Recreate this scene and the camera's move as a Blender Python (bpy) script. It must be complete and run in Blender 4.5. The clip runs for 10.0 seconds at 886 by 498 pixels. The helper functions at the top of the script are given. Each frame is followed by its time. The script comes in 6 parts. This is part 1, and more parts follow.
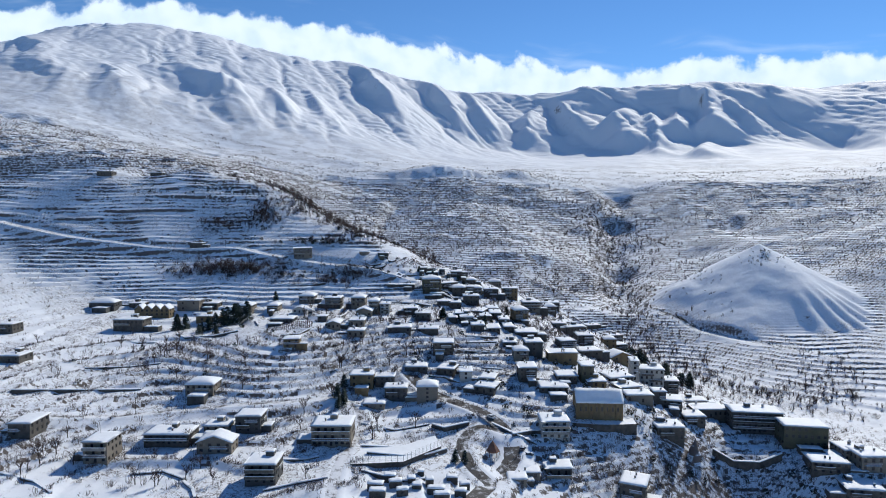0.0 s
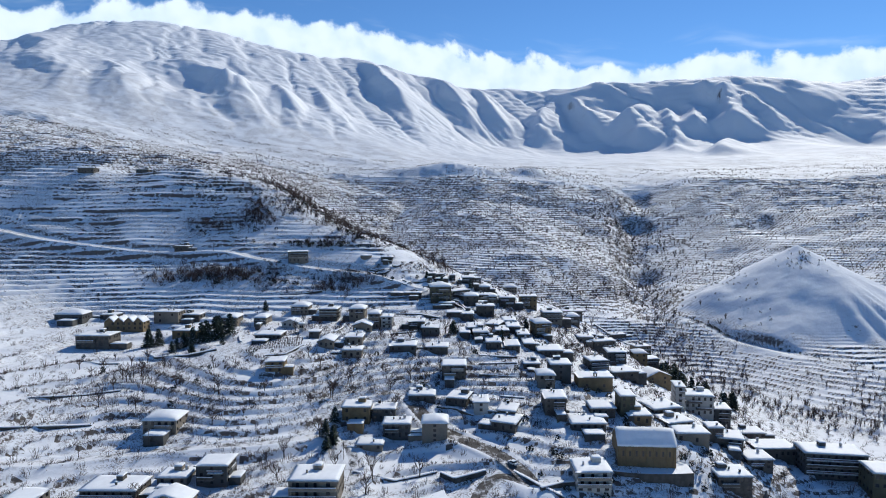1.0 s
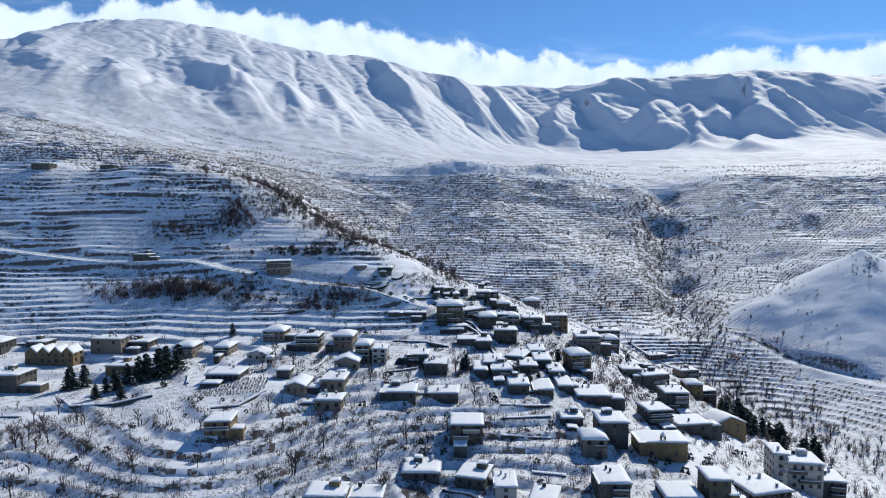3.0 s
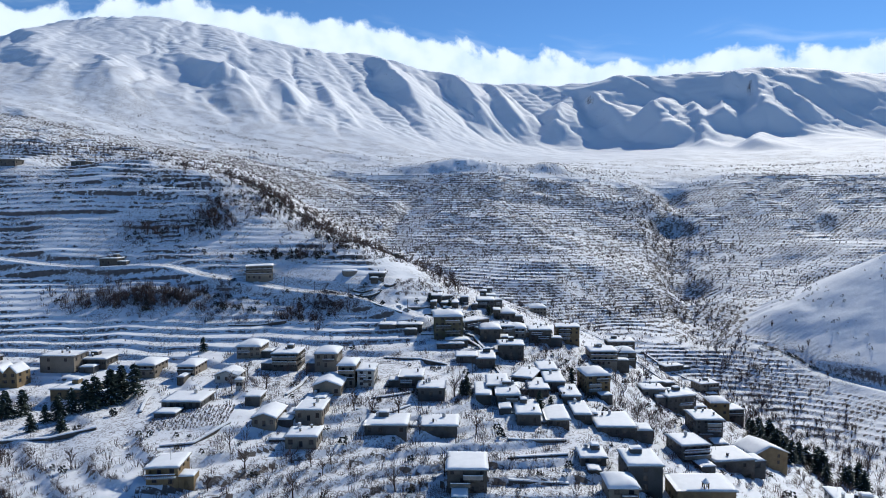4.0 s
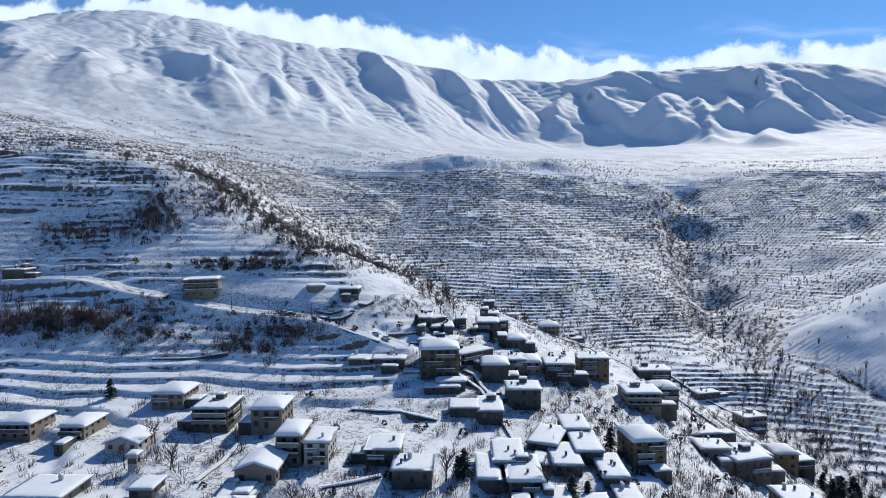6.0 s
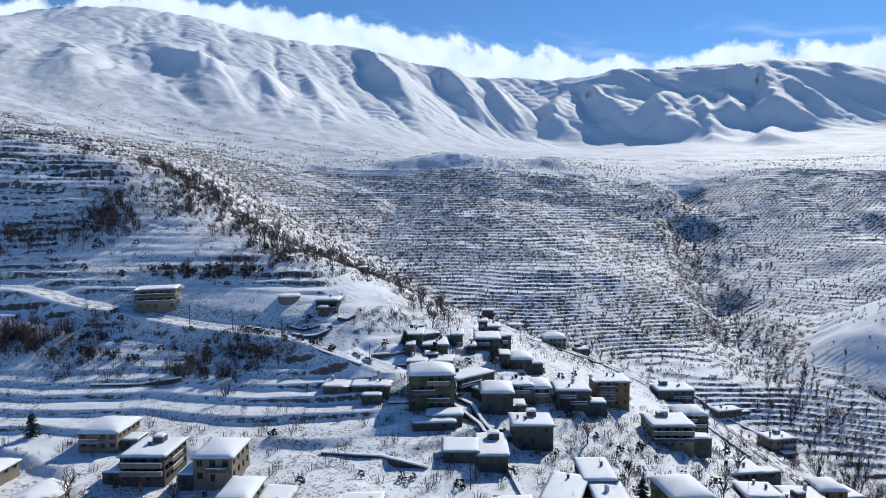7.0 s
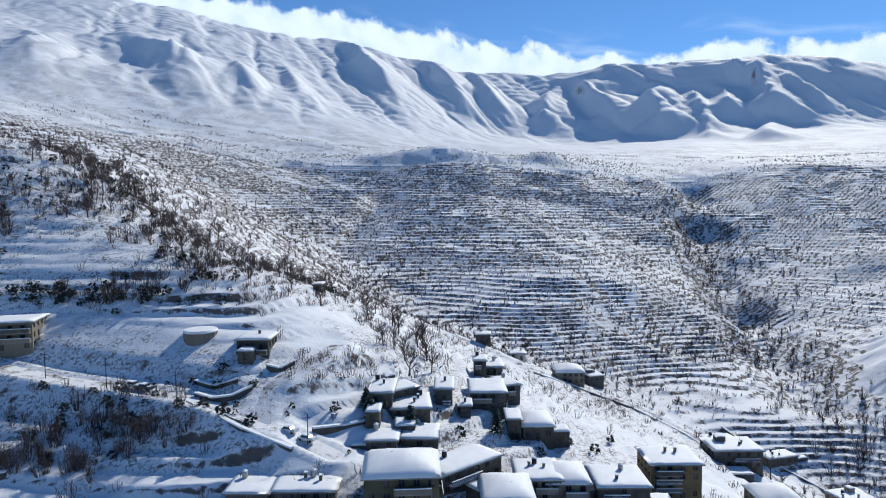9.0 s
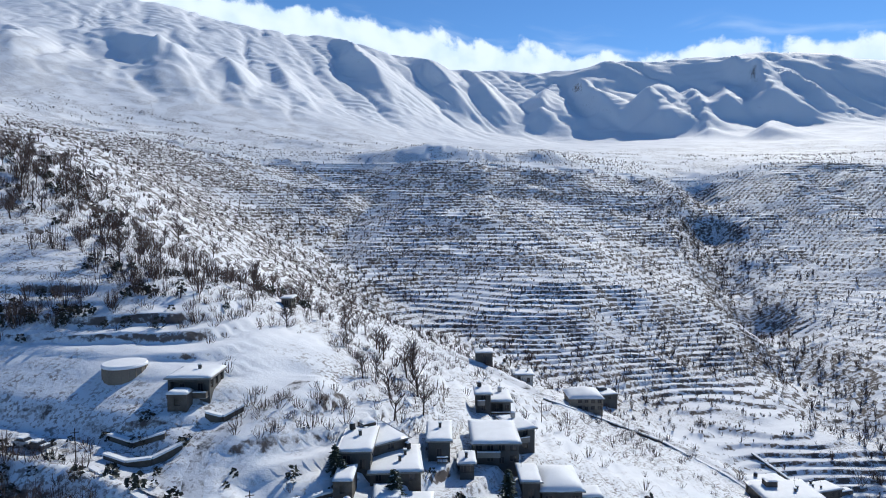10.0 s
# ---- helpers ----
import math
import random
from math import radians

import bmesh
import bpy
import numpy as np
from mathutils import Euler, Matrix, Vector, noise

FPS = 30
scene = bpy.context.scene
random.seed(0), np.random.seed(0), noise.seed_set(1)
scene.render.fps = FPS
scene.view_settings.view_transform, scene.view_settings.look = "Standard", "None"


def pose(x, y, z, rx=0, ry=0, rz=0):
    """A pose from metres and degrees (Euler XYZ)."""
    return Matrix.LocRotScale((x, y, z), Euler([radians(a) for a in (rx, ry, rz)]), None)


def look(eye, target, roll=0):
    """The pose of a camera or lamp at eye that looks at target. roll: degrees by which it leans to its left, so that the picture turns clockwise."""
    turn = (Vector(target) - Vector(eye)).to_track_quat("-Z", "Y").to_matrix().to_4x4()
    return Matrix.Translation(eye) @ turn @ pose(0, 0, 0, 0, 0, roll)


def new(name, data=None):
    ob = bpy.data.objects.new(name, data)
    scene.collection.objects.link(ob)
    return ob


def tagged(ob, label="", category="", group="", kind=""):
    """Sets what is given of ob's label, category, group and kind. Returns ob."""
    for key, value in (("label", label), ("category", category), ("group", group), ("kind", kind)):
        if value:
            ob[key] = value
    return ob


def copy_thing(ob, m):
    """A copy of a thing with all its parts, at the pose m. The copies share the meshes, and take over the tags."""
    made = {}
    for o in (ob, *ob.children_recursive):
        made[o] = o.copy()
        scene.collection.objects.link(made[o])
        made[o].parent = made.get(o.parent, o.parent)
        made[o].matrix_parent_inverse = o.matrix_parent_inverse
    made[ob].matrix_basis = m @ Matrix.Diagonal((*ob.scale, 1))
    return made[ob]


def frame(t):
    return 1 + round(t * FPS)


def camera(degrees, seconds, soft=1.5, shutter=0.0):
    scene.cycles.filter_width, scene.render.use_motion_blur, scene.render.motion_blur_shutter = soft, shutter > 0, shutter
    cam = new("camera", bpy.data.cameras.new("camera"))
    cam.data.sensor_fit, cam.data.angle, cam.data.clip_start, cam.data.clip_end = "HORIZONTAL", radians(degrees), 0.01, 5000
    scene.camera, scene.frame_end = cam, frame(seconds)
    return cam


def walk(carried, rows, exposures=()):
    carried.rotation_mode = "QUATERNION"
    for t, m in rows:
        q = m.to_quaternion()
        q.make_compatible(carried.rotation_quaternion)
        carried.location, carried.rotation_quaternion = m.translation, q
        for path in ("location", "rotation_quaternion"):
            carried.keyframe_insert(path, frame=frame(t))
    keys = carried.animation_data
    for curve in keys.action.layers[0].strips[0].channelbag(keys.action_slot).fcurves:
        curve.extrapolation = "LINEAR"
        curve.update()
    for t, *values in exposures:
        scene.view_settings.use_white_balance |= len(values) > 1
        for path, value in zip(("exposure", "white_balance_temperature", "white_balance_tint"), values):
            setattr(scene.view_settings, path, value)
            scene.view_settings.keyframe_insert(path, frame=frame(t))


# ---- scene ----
cam = camera(70.6, 10.0, soft=1.0)
EXPOSURE, KELVIN, TINT = -0.13, 4560, 5.0
METRES, EYE, TILT, LEAN, TURN = 290.0, 100.0, -3.5, 0.0, 0.0
ROWS = [
    (0.0, 0.0, 0.0, 0.0, -0.0, 0.0, -0.0),
    (0.5, -0.0002, 0.0665, 0.0041, 0.49, -0.04, 0.04),
    (1.0, -0.0003, 0.1329, 0.0079, 0.93, -0.07, 0.08),
    (1.5, -0.0001, 0.1956, 0.0114, 1.34, -0.08, 0.13),
    (2.0, -0.0004, 0.2434, 0.014, 1.66, -0.02, 0.15),
    (2.5, -0.0003, 0.2905, 0.0169, 1.95, 0.01, 0.16),
    (4.0, -0.0001, 0.433, 0.0244, 2.06, 0.04, 0.23),
    (4.5, -0.0, 0.4799, 0.0269, 2.05, 0.01, 0.27),
    (5.0, -0.0001, 0.5269, 0.0294, 2.0, 0.0, 0.25),
    (5.5, 0.0, 0.574, 0.032, 1.9, 0.01, 0.26),
    (7.0, 0.0002, 0.7157, 0.0392, 1.42, 0.03, 0.32),
    (7.5, 0.0002, 0.7629, 0.0416, 1.15, 0.01, 0.31),
    (8.0, 0.0002, 0.8099, 0.0441, 0.88, -0.01, 0.34),
    (8.5, 0.0002, 0.8572, 0.047, 0.59, -0.02, 0.37),
    (9.0, 0.0003, 0.9043, 0.0496, 0.3, -0.06, 0.34),
    (9.5, 0.0002, 0.9514, 0.0521, 0.11, -0.06, 0.39),
    (10.0, 0.0001, 0.9985, 0.0545, -0.16, -0.05, 0.41),
]
walk(cam, [(t, pose(0, 0, EYE, TILT, LEAN, TURN) @ pose(METRES * x, METRES * y, METRES * z, 90 + pitch, roll, yaw)) for t, x, y, z, yaw, pitch, roll in ROWS], [(0.0, EXPOSURE, KELVIN, TINT), (10.0, EXPOSURE, KELVIN, TINT)])

# ---- light ----
SUN_TURN, SUN_HEIGHT = 33.0, 36.5
world = bpy.data.worlds.new("sky")
scene.world = world
world.use_nodes = True
wn = world.node_tree.nodes
sky = wn.new("ShaderNodeTexSky")
sky.sky_type = "NISHITA"
sky.sun_disc = False
sky.sun_elevation, sky.sun_rotation = radians(SUN_HEIGHT), radians(SUN_TURN)
sky.altitude, sky.air_density, sky.dust_density, sky.ozone_density = 3200, 1.25, 0.0, 0.6
wn["Background"].inputs["Strength"].default_value = 0.084
world.node_tree.links.new(sky.outputs[0], wn["Background"].inputs["Color"])
sun_lamp = new("sun", bpy.data.lights.new("sun", "SUN"))
sun_lamp.data.energy, sun_lamp.data.angle, sun_lamp.data.color = 5.4, radians(0.5), (1.0, 0.73, 0.44)
a_, e_ = radians(SUN_TURN), radians(SUN_HEIGHT)
sun_lamp.matrix_world = look((math.sin(a_) * math.cos(e_) * 900, math.cos(a_) * math.cos(e_) * 900, math.sin(e_) * 900), (0, 0, 0))

# ---- the lie of the land ----
_table = np.random.RandomState(7).rand(256, 256)


def value_noise(x, y):
    xi, yi = np.floor(x).astype(int), np.floor(y).astype(int)
    fx, fy = x - xi, y - yi
    fx, fy = fx * fx * (3 - 2 * fx), fy * fy * (3 - 2 * fy)
    g = lambda i, j: _table[(xi + i) & 255, (yi + j) & 255]
    return (g(0, 0) * (1 - fx) + g(1, 0) * fx) * (1 - fy) + (g(0, 1) * (1 - fx) + g(1, 1) * fx) * fy


def fbm(x, y, octaves=4):
    out, amp, total = 0.0, 1.0, 0.0
    for o in range(octaves):
        out, total = out + amp * value_noise(x + 17.3 * o, y - 9.1 * o), total + amp
        x, y, amp = x * 2.03, y * 2.03, amp * 0.5
    return out / total


def ease(v, a, b):
    u = np.clip((v - a) / (b - a), 0, 1)
    return u * u * (3 - 2 * u)


# Breaklines of the land: crests, valley floors, shelves and feet of slopes, as plan points with their height.
VILLAGE_SLOPE = [(-100, 168, 30), (-42, 152, 28.5), (0, 150, 27), (-39, 186, 31), (-64, 192, 33), (-90, 213, 36), (-33, 222, 35),
                 (-9, 215, 32), (43, 194, 26.5), (31, 189, 27), (72, 248, 33), (-62, 241, 46.5), (-138, 195, 41), (-177, 250, 48)]
VILLAGE_UPPER = [(-27, 294, 51.5), (-54, 312, 51.5), (-136, 317, 48.5), (-3, 316, 49.5), (34, 304, 46), (48, 285, 40), (-12, 338, 54),
                 (9, 353, 53), (40, 364, 48), (53, 374, 43), (17, 386, 56.5), (8, 396, 60), (-100, 262, 45)]
SPUR_SHELF = [(-55, 391, 75.5), (-57, 399, 84), (-80, 393, 76), (-83, 402, 86), (-157, 392, 79), (-160, 408, 87), (-230, 412, 97), (-110, 404, 84), (-90, 380, 72.5), (-50, 384, 74), (-37, 376, 72), (-233, 330, 62), (-283, 400, 90), (-190, 345, 58), (-120, 352, 57), (-60, 352, 57.5), (-88, 350, 56.5), (-32, 350, 57.5), (-128, 382, 75.5), (-165, 352, 58)]
SPUR_CREST = [(-247, 446, 126), (-221, 478, 128), (-180, 452, 125), (-123, 448, 117), (-92, 456, 101), (-55, 458, 80), (-150, 500, 123), (-200, 560, 140), (-150, 560, 127), (-330, 560, 152), (-42, 493, 71), (-8, 545, 47),
              (-309, 500, 138), (-460, 650, 172), (39, 484, 40), (79, 444, 31), (20, 430, 53), (-10, 440, 66)]
GORGE = [(-190, 800, 120), (-104, 720, 84), (-62, 640, 62), (-20, 585, 43), (40, 540, 30), (102, 530, 20), (118, 500, 19), (158, 472, 12), (97, 478, 12), (124, 452, 5), (60, 510, 25), (150, 400, -4), (120, 330, 8),
         (115, 255, 15), (114, 182, 4), (93, 200, 8.5), (71, 187, 14), (85, 186, 5), (62, 156, 8), (100, 185, 0), (100, 217, 20), (42, 177, 18), (27, 181, 23), (55, 167, 13), (76, 203, 25.5), (122, 196, 18), (185, 300, -6), (215, 400, 4), (300, 330, -2)]
FAR_SLOPE = [(-104, 774, 97), (-66, 703, 77), (38, 679, 74), (70, 590, 45), (110, 556, 28), (210, 800, 91), (264, 742, 70), (213, 690, 48),
             (188, 622, 38), (186, 552, 27), (252, 632, 49), (250, 914, 113), (314, 655, 66), (345, 760, 95), (280, 635, 57), (236, 635, 50), (308, 858, 114), (35, 740, 84)]
RIGHT_SLOPE = [(300, 600, 53), (206, 517, 28), (330, 470, 26), (420, 500, 60), (500, 650, 96), (330, 390, 14)]
PLATEAU = [(0, 930, 140), (155, 960, 146), (-100, 900, 128), (350, 950, 143), (600, 860, 134), (-58, 1040, 168), (156, 1060, 165), (500, 1100, 165),
           (0, 1250, 196), (350, 1280, 198), (700, 1200, 196), (-192, 1150, 205), (-380, 1040, 201), (-556, 900, 212), (-300, 800, 170), (950, 1100, 190)]
WEST_MOUNTAIN = [(-669, 1034, 275), (-675, 1265, 362), (-543, 1378, 361), (-502, 1379, 378), (-982, 2116, 712), (-1203, 2100, 690), (-1416, 2000, 615), (-1260, 1775, 562), (-1119, 1863, 634), (-1800, 2000, 560), (-732, 2110, 674),
                 (-541, 2110, 612), (-276, 2120, 586), (-64, 2080, 520), (66, 2040, 484), (-250, 1500, 320), (-60, 1500, 275), (90, 1600, 262), (-1000, 1200, 370), (-900, 900, 260)]
EAST_MOUNTAIN = [(146, 2009, 478), (280, 1960, 452), (410, 1880, 462), (560, 1800, 445), (706, 1706, 434), (870, 1690, 432), (1001, 1800, 451), (1229, 1900, 481), (1330, 1900, 483), (1700, 1950, 500),
                 (270, 1560, 240), (400, 1500, 238), (560, 1400, 232), (660, 1340, 222), (410, 1760, 357), (706, 1600, 341), (860, 1580, 334), (560, 1690, 352), (280, 1850, 372), (800, 1290, 222), (1010, 1400, 262), (1060, 1420, 272), (905, 1440, 236), (841, 1300, 221), (1300, 1450, 330), (1150, 1250, 250)]
OUTSIDE = [(-800, 2650, 560), (0, 2600, 400), (900, 2300, 330), (-1500, 2650, 500), (1700, 2300, 350), (-2200, 1300, 420), (-1100, 500, 230), (1200, 700, 170), (2200, 1300, 380),
           (-500, 250, 110), (-400, 0, 60), (0, -50, 24), (0, -400, 20), (400, 0, 20), (500, 350, 40), (-500, -400, 40), (500, -400, 20), (-3000, 3500, 200), (0, 3600, 150), (3000, 3500, 200)]
_knots = np.array(VILLAGE_SLOPE + VILLAGE_UPPER + SPUR_SHELF + SPUR_CREST + GORGE + FAR_SLOPE + RIGHT_SLOPE + PLATEAU + WEST_MOUNTAIN + EAST_MOUNTAIN + OUTSIDE, float)


def _bend(d2):
    return np.sqrt(d2 + 20.0 ** 2)


def _weights():
    p, n = _knots[:, :2], len(_knots)
    big = np.zeros((n + 3, n + 3))
    big[:n, :n] = _bend(((p[:, None] - p[None]) ** 2).sum(-1)) - np.eye(n) * 2.0
    big[:n, n:] = np.c_[np.ones(n), p]
    big[n:, :n] = big[:n, n:].T
    return np.linalg.solve(big, np.r_[_knots[:, 2], 0, 0, 0])


_w = _weights()


def smooth_height(x, y):
    z = _w[-3] + _w[-2] * x + _w[-1] * y
    for (px, py, _), w in zip(_knots, _w):
        z = z + w * _bend((x - px) ** 2 + (y - py) ** 2)
    return z


# Roads and lanes: centre lines in plan, half width, height of the ploughed banks.
ROADS = {
    "hillside_road": ([(-286, 404), (-241, 392), (-204, 389), (-170, 388), (-128, 386), (-107, 381), (-85, 377.5), (-63, 373), (-46, 368), (-28, 362), (-17, 358)], 1.9, 0.6),
    "village_road": ([(4, 148), (7, 156), (13, 169), (20.5, 183), (20, 196), (13, 208), (3, 217), (-6, 225), (-14, 238)], 2.6, 0.5),
    "village_loop": ([(13, 169), (8, 177), (6, 190), (12, 199), (20, 196)], 1.8, 0.3),
    "lower_lane": ([(-133, 184), (-120, 190), (-105, 196), (-90, 202), (-72, 205), (-54, 208), (-38, 216)], 1.6, 0.5),
    "garden_drive": ([(-28, 150), (-29, 168), (-28, 186), (-26, 199), (-30, 213)], 1.5, 0.4),
    "ridge_lane": ([(2, 470), (12, 464), (26, 451), (40, 450), (54, 445), (63, 430), (74, 412), (84, 392), (92, 370)], 1.0, 0.3),
    "tank_drive": ([(-30, 362.5), (-31, 370), (-26, 378), (-22, 388)], 1.3, 0.3),
    "cone_path": ([(172, 494), (182, 478), (187, 463), (206, 441), (228, 417), (255, 393)], 1.2, 0.2),
}


def flowing(line, n=4):
    """The same line with its corners rounded."""
    p = np.array([line[0]] + list(line) + [line[-1]], float)
    out = [(p[i] * 2 + (p[i + 1] - p[i - 1]) * t + (2 * p[i - 1] - 5 * p[i] + 4 * p[i + 1] - p[i + 2]) * t * t + (3 * p[i] - p[i - 1] - 3 * p[i + 1] + p[i + 2]) * t ** 3) / 2
           for i in range(1, len(p) - 2) for t in np.arange(n) / n]
    return [tuple(map(float, q)) for q in out] + [tuple(map(float, line[-1]))]


ROADS = {k: (flowing(a), b, c) for k, (a, b, c) in ROADS.items()}


def road_height(x, y, z):
    for line, half, bank in ROADS.values():
        zs = smooth_height(np.array([p[0] for p in line], float), np.array([p[1] for p in line], float))
        best = np.full(x.shape, 99.0)
        level = np.zeros(x.shape)
        for (ax, ay), (bx, by), za, zb in zip(line, line[1:], zs, zs[1:]):
            near = (x > min(ax, bx) - 10) & (x < max(ax, bx) + 10) & (y > min(ay, by) - 10) & (y < max(ay, by) + 10)
            if not near.any():
                continue
            qx, qy = x[near] - ax, y[near] - ay
            n = (bx - ax) ** 2 + (by - ay) ** 2
            t = np.clip((qx * (bx - ax) + qy * (by - ay)) / n, 0, 1)
            d = np.hypot(qx - t * (bx - ax), qy - t * (by - ay))
            closer = d < best[near]
            b, v = best[near], level[near]
            b[closer], v[closer] = d[closer], (za + (zb - za) * t)[closer]
            best[near], level[near] = b, v
        k = 1 - ease(best, half + 0.4, half + 6.0)
        z = z * (1 - k) + level * k + bank * np.exp(-((best - half - 1.0) / 0.6) ** 2)
    return z


# Side gullies of the far slope: upper end, lower end, depth.
SIDE_GULLIES = [(222, 925, 218, 812, -9), (262, 940, 214, 790, 9), (214, 790, 176, 640, 9), (176, 640, 150, 520, 7), (-60, 840, -70, 690, 5), (360, 900, 330, 700, 6)]

# Spurs and gullies: top x, y, foot x, y, height at the top, width; the shaded flank is the steep one.
SPURS = [(-727, 1376, -505, 1046, 34, 80), (-583, 1511, -320, 1118, 46, 95), (-413, 1493, -250, 1215, 36, 62), (-336, 1585, -182, 1268, 32, 58), (-244, 1939, -53, 1418, 66, 85),
         (-70, 1980, 106, 1588, 60, 78), (64, 1933, 179, 1557, 44, 60), (-837, 1365, -585, 995, 18, 90), (-1050, 1640, -700, 1112, 30, 100)]
NOSES = [(284, 1854, 205, 1590, 84, 90), (347, 1857, 400, 1570, 96, 85), (489, 1710, 392, 1480, 104, 100), (545, 1690, 509, 1520, 60, 60), (596, 1660, 560, 1500, 72, 75), (697, 1660, 610, 1460, 96, 90),
         (750, 1640, 734, 1490, 60, 55), (514, 1548, 455, 1368, 30, 45), (601, 1448, 514, 1312, 44, 70), (665, 1739, 664, 1643, 40, 50)]


def spur_height(x, y):
    z = np.zeros_like(x)
    for blunt, group in ((0, SPURS), (1, NOSES)):
        for ax, ay, bx, by, high, wide in group:
            ux, uy = bx - ax, by - ay
            n = math.hypot(ux, uy)
            ux, uy = ux / n, uy / n
            along = ((x - ax) * ux + (y - ay) * uy) / n
            across = (x - ax) * -uy + (y - ay) * ux
            across = across + (fbm(x / 150, y / 150, 2) - 0.5) * wide * (0.85 - 0.05 * blunt)
            w = wide * (0.45 + 0.75 * np.clip(along, 0, 1))
            side = np.where(across > 0, across / (w * (1.9 - 0.3 * blunt)), -across / (w * (0.8 - 0.2 * blunt)))
            side = np.sqrt(side * side + 0.006)
            body = np.clip(1 - side, 0, 1) ** 1.3
            fall = 1 - ease(along, 0.62, 1.02) if blunt else 1 - ease(along, 0.3, 1.1)
            z += (0.72 - 0.24 * blunt) * high * ease(along, -0.3, 0.3) * fall * body
    return z


# Level white fields and yards: middle, half widths.
FIELDS = [(-69, 274.5, 15, 11), (-87, 270, 8, 15), (-18, 311, 12, 6), (-25, 395, 10, 13), (-66, 381, 34, 11), (-12, 180, 14, 9)]


def in_field(x, y):
    out = np.zeros(np.shape(x))
    for fx, fy, rx, ry in FIELDS:
        out = np.maximum(out, np.exp(-(((x - fx) / rx) ** 2 + ((y - fy) / ry) ** 2) ** 2))
    return out


def cone_height(x, y):
    d = np.hypot((x - 268) * 0.95, (y - 530) * 1.05) 
    d = d + (fbm(x / 34, y / 34, 3) - 0.5) * 9 * ease(d, 10, 60)
    flank = np.arctan2(y - 530, x - 268)
    d = d * (1 + 0.035 * np.sin(flank * 7 + 1.0) * ease(d, 10, 60) + 0.03 * np.sin(flank * 31 + 3 * np.sin(flank * 5)) * ease(d, 45, 80) * ease(flank, -1.9, -1.5))
    return 74 - 0.59 * np.maximum(d, 0)


# How high a terrace is at each level, and how many lie below it.
STEP_LEVELS, STEP_SIZES = (36, 56, 85, 140), (1.4, 1.8, 2.2, 2.6)
LEVEL_GRID = np.arange(-200, 1200, 2.0)
LEVEL_COUNT = np.cumsum(2.0 / np.interp(LEVEL_GRID, STEP_LEVELS, STEP_SIZES))


